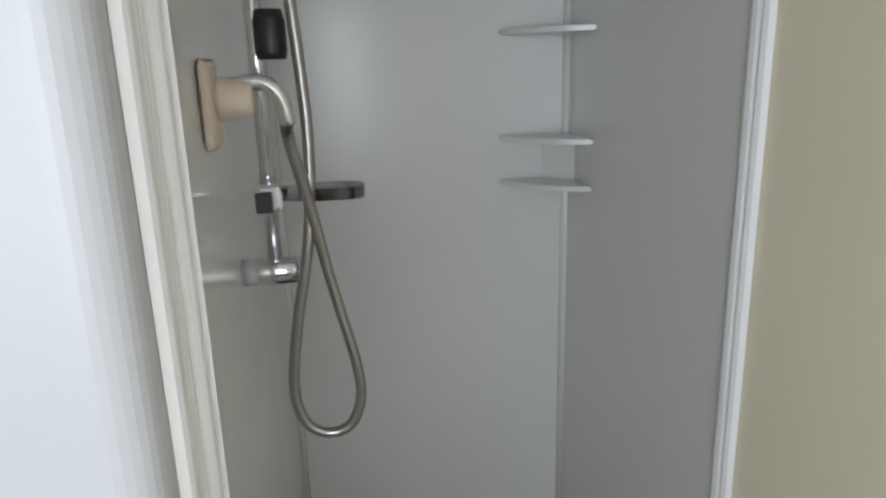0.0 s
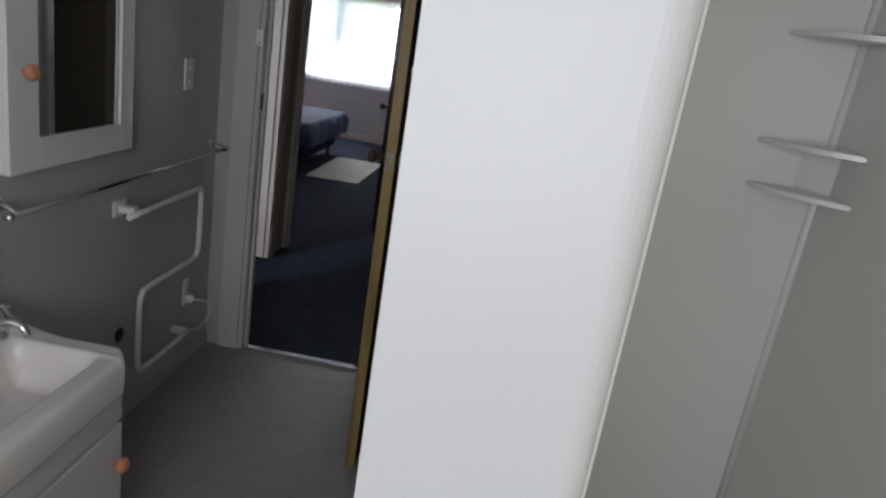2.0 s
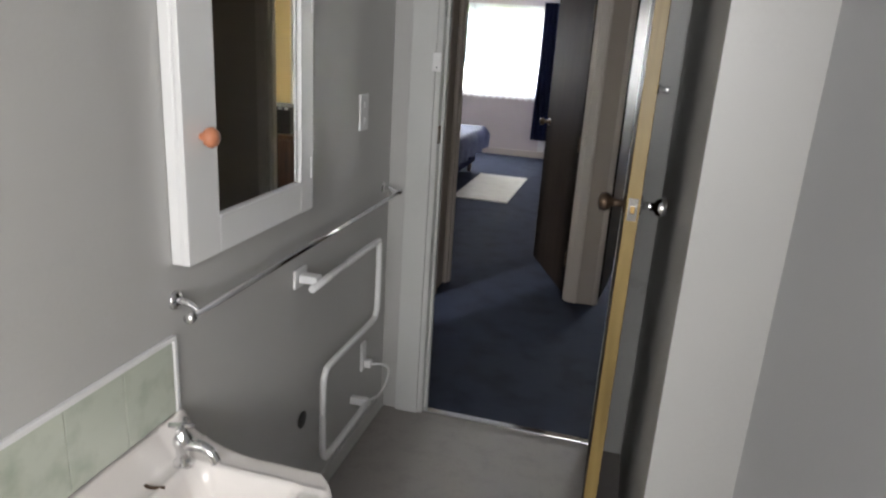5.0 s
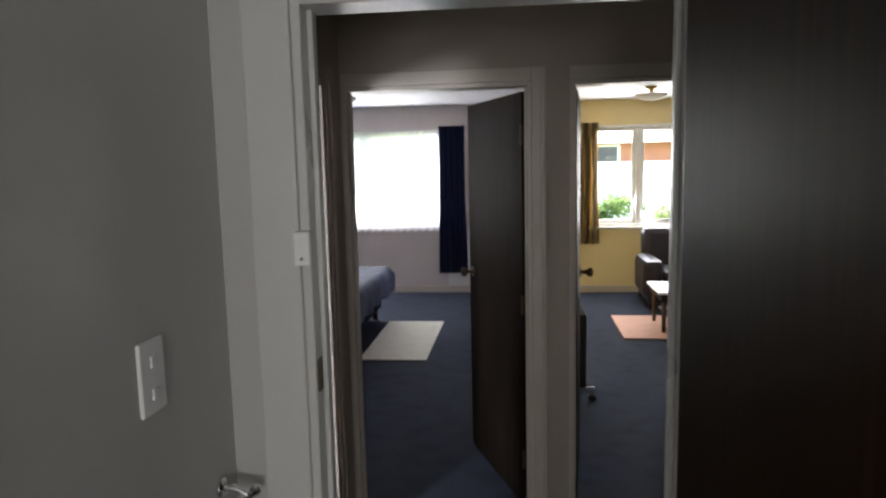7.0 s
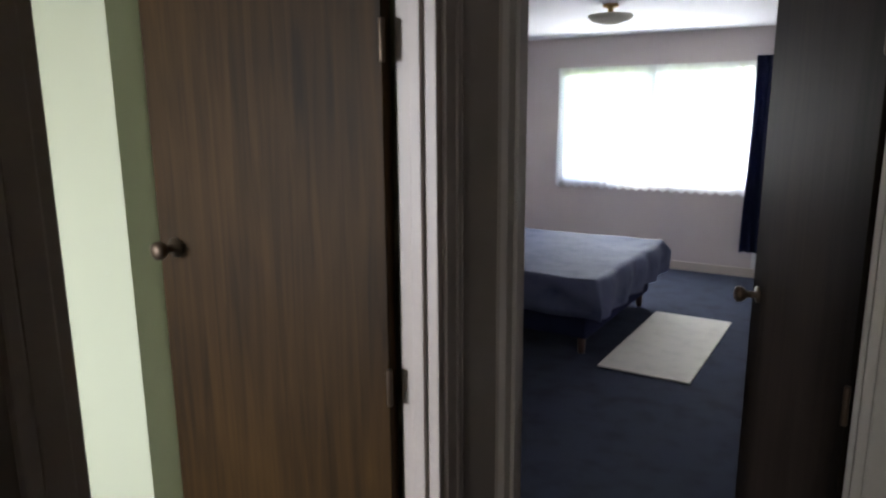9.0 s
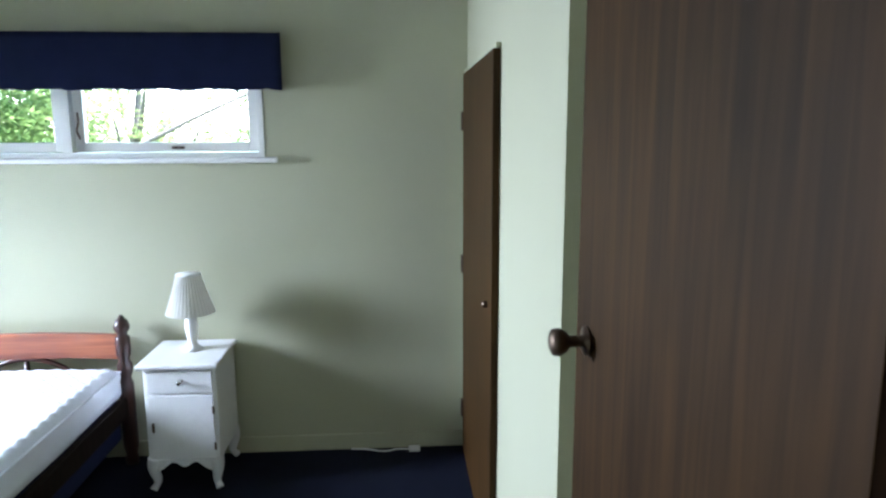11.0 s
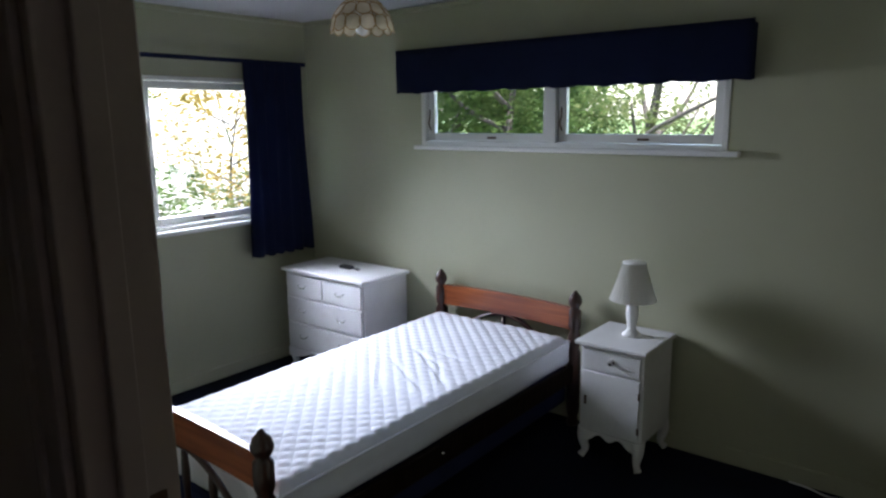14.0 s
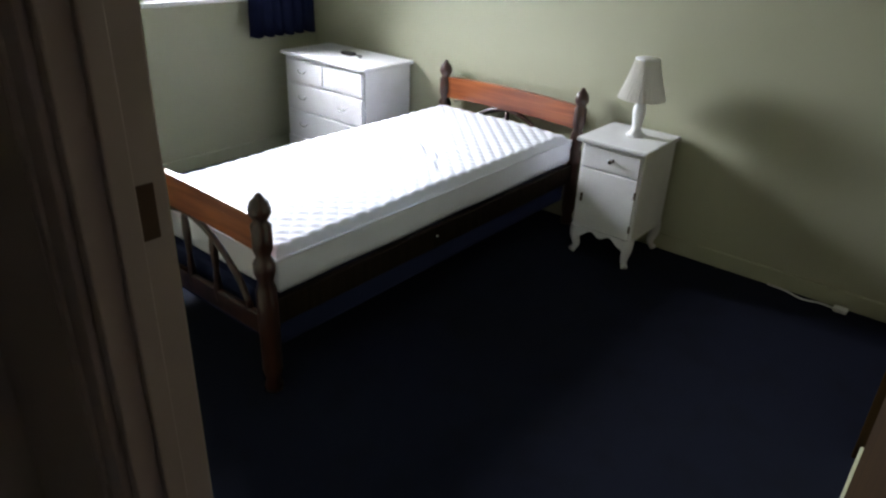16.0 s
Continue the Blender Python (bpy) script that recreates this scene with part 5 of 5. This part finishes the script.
basin = thing("wash_basin", "off-white porcelain wash basin with chrome taps", "basin")
part("bowl", basin_mesh(), M["porcelain"], basin)
part("waste_ring", lathe([(0.026, 0.5500), (0.026, 0.5590), (0.018, 0.558), (0.004, 0.555)], 20, (3.325, -3.07, 0)), M["bronze"], basin, "dark stained drain")
part("overflow_slot", boxes((3.196, 3.214, -3.09, -3.04, 0.634, 0.645), bevel=0.002), M["black"], basin)
part("plug", lathe([(0.020, 0.676), (0.022, 0.684), (0.014, 0.690), (0.004, 0.694)], 16, (3.158, -3.03, 0)), M["furn"], basin, "grey rubber plug")
part("plug_chain", tube(smooth_path([(3.150, -2.98, 0.683), (3.165, -2.99, 0.682), (3.182, -2.97, 0.681), (3.202, -2.96, 0.664)], 5), 0.003, 6), M["chrome"], basin)
part("soap_groove", tube(smooth_path([(3.145, -2.92, 0.681), (3.16, -2.92, 0.680), (3.185, -2.91, 0.679)], 5), 0.004, 6), M["bronze"], basin, "stained soap groove")


def tap(y, turn):
    """A pillar tap with a drooping nose and a cross head."""
    t = part("tap", lathe([(0.022, 0.676), (0.023, 0.684), (0.016, 0.694), (0.015, 0.716), (0.020, 0.728), (0.020, 0.742), (0.013, 0.754), (0.009, 0.762), (0.009, 0.776), (0.004, 0.779)], 20, (3.170, y, 0)), M["chrome"], basin, "chrome cross-head tap")
    part("spout", tube(smooth_path([(3.175, y, 0.724), (3.205, y, 0.732), (3.235, y, 0.722), (3.250, y, 0.698)], 5), lambda u: 0.013 - 0.002 * u, 14), M["chrome"], t)
    for a in (turn, turn + 90):
        c, s_ = math.cos(radians(a)), math.sin(radians(a))
        part("cross_handle", tube([(3.170 - 0.027 * c, y - 0.027 * s_, 0.772), (3.170 + 0.027 * c, y + 0.027 * s_, 0.772)], 0.006, 10), M["chrome"], t)


tap(-2.825, 20)
tap(-3.27, 50)

splash = thing("splashback", "pale green marbled tiles with white edging over the basin", "tiles")
for k in range(5):
    y1 = -2.76 - 0.152 * k
    part("tile", boxes((WX + 0.001, WX + 0.008, y1 - 0.150, y1, 0.755, 0.925), bevel=0.001), M["tile"], splash)
part("edging", boxes((WX + 0.001, WX + 0.012, -3.53, -2.748, 0.927, 0.939), (WX + 0.001, WX + 0.012, -2.758, -2.746, 0.745, 0.927), bevel=0.002), M["white"], splash, "white edging strip")


# ---- front bedroom ----
bb = thing("double_bed", "bed with a dark blue patterned cover hanging over its side", "bed")
part("base", boxes((0.30, 2.22, 2.95, 4.42, 0.12, 0.32), bevel=0.02), M["navy_cloth"], bb)
for x in (0.36, 2.16):
    for y in (3.02, 4.35):
        part("leg", lathe([(0.022, 0), (0.026, 0.02), (0.03, 0.12)], 12, (x, y, 0)), M["post_wood"], bb)


def cover_mesh():
    bm = bmesh.new()
    x0, x1, y0, y1, z = 0.28, 2.30, 2.88, 4.48, 0.56
    nx, ny = 60, 50
    rim_drop = 0.26
    g = []
    for i in range(nx + 1):
        row = []
        for j in range(ny + 1):
            u, v = i / nx, j / ny
            # past the edge the cloth hangs down
            px, py = u * (x1 - x0 + rim_drop), v * (y1 - y0 + 2 * rim_drop) - rim_drop
            dx = max(0, px - (x1 - x0))
            dy = max(0, -py, py - (y1 - y0))
            hang = max(dx, dy)
            w = 0.02 * math.sin(py * 17 + px * 11) * min(1, hang / 0.1)
            x = x0 + min(px, x1 - x0) + (0.04 * math.sin(min(1, dx / 0.12) * 1.5) + w if dx else 0)
            y = y0 + min(max(py, 0), y1 - y0) + ((-1 if py < 0 else 1) * (0.04 * math.sin(min(1, dy / 0.12) * 1.5) + w) if dy else 0)
            zz = z - hang + 0.012 * noise.noise((x * 3, y * 3, 1)) - (0.02 * (math.sin(7 * x) * 0.5 + 0.5) if not hang else 0)
            row.append(bm.verts.new((x, y, zz)))
        g.append(row)
    for i in range(nx):
        for j in range(ny):
            f = bm.faces.new((g[i][j], g[i + 1][j], g[i + 1][j + 1], g[i][j + 1]))
            f.smooth = True
    bmesh.ops.solidify(bm, geom=bm.faces[:], thickness=0.01)
    return bm


part("bed_mattress", boxes((0.30, 2.24, 2.94, 4.44, 0.32, 0.52), bevel=0.04), M["mattress"], bb)
cov = single("bedcover", cover_mesh(), M["blue_cover"], "dark blue patterned bedcover spread over the bed", "bedcover")
single("rug", boxes((2.34, 2.92, 2.83, 4.22, 0.0, 0.014), bevel=0.006), M["rug_cream"], "cream rectangular rug on the dark carpet", "rug")


def flush_light(x, y, label):
    t = thing("ceiling_light", label, "lamp")
    part("mount", lathe([(0.055, CEIL), (0.055, CEIL - 0.02), (0.02, CEIL - 0.028), (0.02, CEIL - 0.07)], 20, (x, y, 0)), M["brass"], t)
    part("bowl", lathe([(0.03, CEIL - 0.065), (0.15, CEIL - 0.072), (0.16, CEIL - 0.085), (0.13, CEIL - 0.115), (0.06, CEIL - 0.135), (0.01, CEIL - 0.14)], 28, (x, y, 0)), M["shade"], t, "frosted glass bowl")


flush_light(2.02, 3.75, "frosted bowl ceiling light in the bedroom")
flush_light(5.02, 4.4, "frosted bowl ceiling light in the living room")

# ---- living room ----
single("rug", boxes((4.66, 6.2, 3.58, 4.52, 0.0, 0.014), bevel=0.006), M["rug_pink"], "salmon pink rug under the coffee table", "rug")
ct = thing("coffee_table", "low coffee table with a pale glossy top and dark frame", "table")
part("tabletop", boxes((4.99, 6.04, 3.74, 4.34, 0.385, 0.41), bevel=0.008), M["white"], ct, "pale glossy table top")
part("apron", boxes((5.03, 6.0, 3.78, 4.30, 0.31, 0.385), bevel=0.004), M["post_wood"], ct)
for x in (5.06, 5.97):
    for y in (3.81, 4.27):
        part("leg", lathe([(0.014, 0.014), (0.018, 0.03), (0.024, 0.31)], 12, (x, y, 0)), M["post_wood"], ct)
part("lower_shelf", boxes((5.09, 5.94, 3.84, 4.24, 0.16, 0.175), bevel=0.004), M["post_wood"], ct)

ac = thing("armchair", "dark brown leather armchair with padded arms", "armchair")
part("seat_base", boxes((5.11, 5.94, 4.86, 5.55, 0.06, 0.30), bevel=0.03), M["leather"], ac)
part("seat_cushion", boxes((5.27, 5.78, 4.82, 5.40, 0.29, 0.43), bevel=0.05), M["leather"], ac)
bk = boxes((5.14, 5.91, 5.36, 5.62, 0.25, 0.86), bevel=0.08)
for v in bk.verts:
    v.co.y += 0.10 * (v.co.z - 0.3)
part("backrest", bk, M["leather"], ac)
for x0 in (5.06, 5.78):
    part("arm", boxes((x0, x0 + 0.21, 4.84, 5.55, 0.12, 0.55), bevel=0.075), M["leather"], ac)
for x in (5.14, 5.90):
    for y in (4.90, 5.58):
        part("foot", lathe([(0.022, 0), (0.026, 0.06)], 10, (x, y, 0)), M["post_wood"], ac)

sc = thing("small_cabinet", "small brown wooden cabinet under the window", "cabinet")
part("body", boxes((5.96, 6.42, 5.42, 5.76, 0.04, 0.60), bevel=0.004), M["cab_wood"], sc)
part("top", boxes((5.94, 6.44, 5.40, 5.78, 0.60, 0.622), bevel=0.004), M["cab_wood"], sc)
part("door", boxes((5.98, 6.40, 5.408, 5.42, 0.07, 0.58), bevel=0.003), M["cab_wood"], sc)
part("plinth", boxes((5.98, 6.40, 5.45, 5.74, 0, 0.04)), M["post_wood"], sc)

sb = thing("sideboard", "tall brown wooden sideboard near the door", "sideboard")
part("body", boxes((5.02, 5.52, 1.48, 1.82, 0.05, 0.66), bevel=0.004), M["cab_wood"], sb)
part("top", boxes((4.99, 5.54, 1.45, 1.85, 0.66, 0.69), bevel=0.006), M["cab_wood"], sb)
part("door", boxes((5.04, 5.26, 1.468, 1.48, 0.08, 0.64), bevel=0.003), M["cab_wood"], sb)
part("door", boxes((5.28, 5.5, 1.468, 1.48, 0.08, 0.64), bevel=0.003), M["cab_wood"], sb)
part("plinth", boxes((5.05, 5.5, 1.50, 1.80, 0, 0.05)), M["post_wood"], sb)
cr = thing("storage_crate", "black plastic crate with a white patterned rim", "crate")
part("crate_body", boxes((5.1, 5.48, 1.50, 1.80, 0.69, 0.90), bevel=0.012), M["black"], cr)
part("rim", boxes((5.09, 5.49, 1.49, 1.81, 0.90, 0.925), bevel=0.006), M["black"], cr)
for k in range(6):
    part("rim_tab", boxes((5.11 + 0.06 * k, 5.145 + 0.06 * k, 1.486, 1.489, 0.904, 0.92)), M["furn"], cr)

ht = thing("portable_heater", "dark column heater on castors beside the wall", "heater")
for k in range(6):
    part("fin", boxes((3.96, 4.16, 1.90 + 0.055 * k, 1.935 + 0.055 * k, 0.10, 0.62), bevel=0.012), M["black"], ht)
part("top_rail", boxes((4.02, 4.10, 1.90, 2.22, 0.62, 0.64), bevel=0.006), M["black"], ht)
part("base_bar", boxes((3.94, 4.22, 1.92, 1.95, 0.05, 0.10), bevel=0.006), M["chrome"], ht)
for x in (3.96, 4.20):
    part("castor", lathe([(0.025, 1.92), (0.025, 1.95)], 14, (x, 0, 0.026), "y"), M["black"], ht)

# ---- outside ----
structure("pavement", boxes((3.6, 10.5, 6.0, 10.2, -0.61, -0.14), bevel=0.02), M["paving"], "pale concrete terrace outside the glass door")
nb = thing("neighbour_house", "red brick and white neighbouring house with a pale roof", "house")
part("wall", boxes((-2, 16, 17.0, 24.0, -0.6, 2.15)), M["brick"], nb)
part("lower_wall", boxes((-2, 16, 16.9, 17.0, -0.6, 1.55)), M["weatherboard"], nb, "pale lower wall")
part("roof", extrude_outline([(16.2, 2.07), (24.8, 2.07), (20.5, 4.4)], -2.6, 16.6, "x"), M["pale_roof"], nb)
for x in (1.0, 5.2, 8.2, 11.0):
    w = part("window", boxes((x, x + 1.3, 16.93, 17.02, 1.50, 2.02), bevel=0.01), M["trim"], nb)
    part("window_pane", boxes((x + 0.08, x + 1.22, 16.91, 16.925, 1.56, 1.97)), M["dark_pane"], w)


def leaf_cloud(centres, count, size, seed):
    """Many small leaves scattered over clumps."""
    rnd = random.Random(seed)
    verts, faces = [], []
    for _ in range(count):
        cx, cy, cz, r = rnd.choice(centres)
        d = Vector((rnd.gauss(0, 1), rnd.gauss(0, 1), rnd.gauss(0, 1))).normalized() * r * rnd.uniform(0.55, 1.05)
        p = Vector((cx, cy, cz)) + d
        a = Vector((rnd.gauss(0, 1), rnd.gauss(0, 1), rnd.gauss(0, 0.6))).normalized()
        b2 = a.orthogonal().normalized()
        s = size * rnd.uniform(0.6, 1.3)
        n0 = len(verts)
        verts += [p - a * s, p + b2 * s * 0.45, p + a * s, p - b2 * s * 0.45]
        faces.append((n0, n0 + 1, n0 + 2, n0 + 3))
    me = bpy.data.meshes.new("crown")
    me.from_pydata([tuple(v) for v in verts], [], faces)
    return me


def tree(name, label, x, y, h, spread, seed, mat="leaf", count=5000, size=0.09, ground=-0.6, low=0.25, stout=1.0):
    rnd = random.Random(seed)
    root = thing(name, label, "tree" if h > 2 else "shrub")
    top = (x + rnd.uniform(-0.3, 0.3), y + rnd.uniform(-0.3, 0.3), ground + h * 0.75)
    trunk = tube(smooth_path([(x, y, ground - 0.05), (x + rnd.uniform(-0.1, 0.1), y, ground + h * 0.35), top], 5), lambda u: stout * (0.03 + 0.02 * h) * (1 - 0.75 * u), 10)
    ends = []
    for k in range(7):
        a = rnd.uniform(0, 6.28)
        z0 = ground + h * rnd.uniform(low, 0.6)
        e = (x + spread * 0.8 * math.cos(a), y + spread * 0.8 * math.sin(a), z0 + h * rnd.uniform(0.1, 0.35))
        tube(smooth_path([(x, y, z0), ((x + e[0]) / 2, (y + e[1]) / 2, z0 + (e[2] - z0) * 0.35), e], 4), lambda u: stout * (0.012 * h * (1 - 0.8 * u) + 0.006), 7, trunk)
        ends.append(e)
    part("trunk", trunk, M["bark"], root)
    centres = [(*e, spread * rnd.uniform(0.28, 0.5)) for e in ends] + [(x + rnd.gauss(0, spread * 0.45), y + rnd.gauss(0, spread * 0.45), ground + h * rnd.uniform(low + 0.1, 1.0), spread * rnd.uniform(0.22, 0.42)) for _ in range(16)]
    me = leaf_cloud(centres, count, size, seed)
    me.materials.append(M[mat])
    cr_ = new("crown", me)
    cr_.parent = root
    return root


tree("tree", "dense green tree behind the bedroom", -7.2, -6.9, 4.8, 1.9, 21, count=20000, size=0.06)
tree("tree", "dense green tree behind the bedroom", -9.8, -8.2, 3.4, 1.6, 22, count=9000, size=0.065)
tree("tree", "dense green tree behind the bedroom", -7.4, -9.0, 4.4, 1.7, 27, count=14000, size=0.06)
tree("tree", "light green willow-like tree outside the bedroom", -7.0, -4.2, 4.4, 1.4, 23, "leaf_yellow", count=3200, size=0.05)
tree("tree", "thin green tree outside the bedroom", -8.2, -1.6, 3.4, 1.3, 24, count=9000, size=0.06)
tree("tree", "golden-leaved tree outside the south window", -4.0, -10.6, 3.8, 1.5, 25, "leaf_gold", count=2200, size=0.06, stout=0.35)
tree("tree", "light green tree outside the south window", -1.6, -11.0, 3.2, 1.2, 26, "leaf_yellow", count=1900, size=0.06, stout=0.35)
for x, y, h, m in ((-1.9, -7.9, 1.5, "leaf_yellow"), (-2.9, -8.3, 1.7, "leaf_gold"), (-1.0, -8.2, 1.6, "leaf")):
    tree("shrub", "pale twiggy shrub under the south window", x, y, h, 0.7, 60 + int(10 * h), m, count=1100, size=0.05, low=0.15)
single("branch", tube(smooth_path([(-5.4, -1.9, 2.25), (-5.4, -2.6, 1.95), (-5.5, -3.2, 1.68), (-5.6, -3.7, 1.40), (-5.7, -4.2, 0.7), (-5.8, -4.3, -0.6)], 6), lambda u: 0.016 + 0.03 * u, 9), M["bark"], "bare leaning tree limb outside the window", "branch")
for k, (x, y, s, m) in enumerate(((7.9, 11.6, 1.9, "leaf_yellow"), (9.0, 11.2, 2.1, "leaf"), (5.0, 14.0, 1.0, "leaf"), (5.9, 14.5, 1.2, "leaf"), (7.2, 11.8, 1.2, "leaf_yellow"))):
    tree("shrub", "bright green garden shrub outside the glass door" if k < 2 else "green garden shrub before the neighbouring house", x, y, s, 0.7, 40 + k, m, count=2500, size=0.07, low=0.05)
fence = thing("fence", "pale paling fence at the edge of the garden", "fence")
for k in range(66):
    part("paling", boxes((-9.7 + 0.22 * k, -9.52 + 0.22 * k, -12.0, -11.97, -0.6, 1.70 + 0.03 * (k % 3))), M["weatherboard"], fence)
part("fence_rail", boxes((-9.7, 4.8, -12.05, -12.0, 0.1, 0.2)), M["weatherboard"], fence)
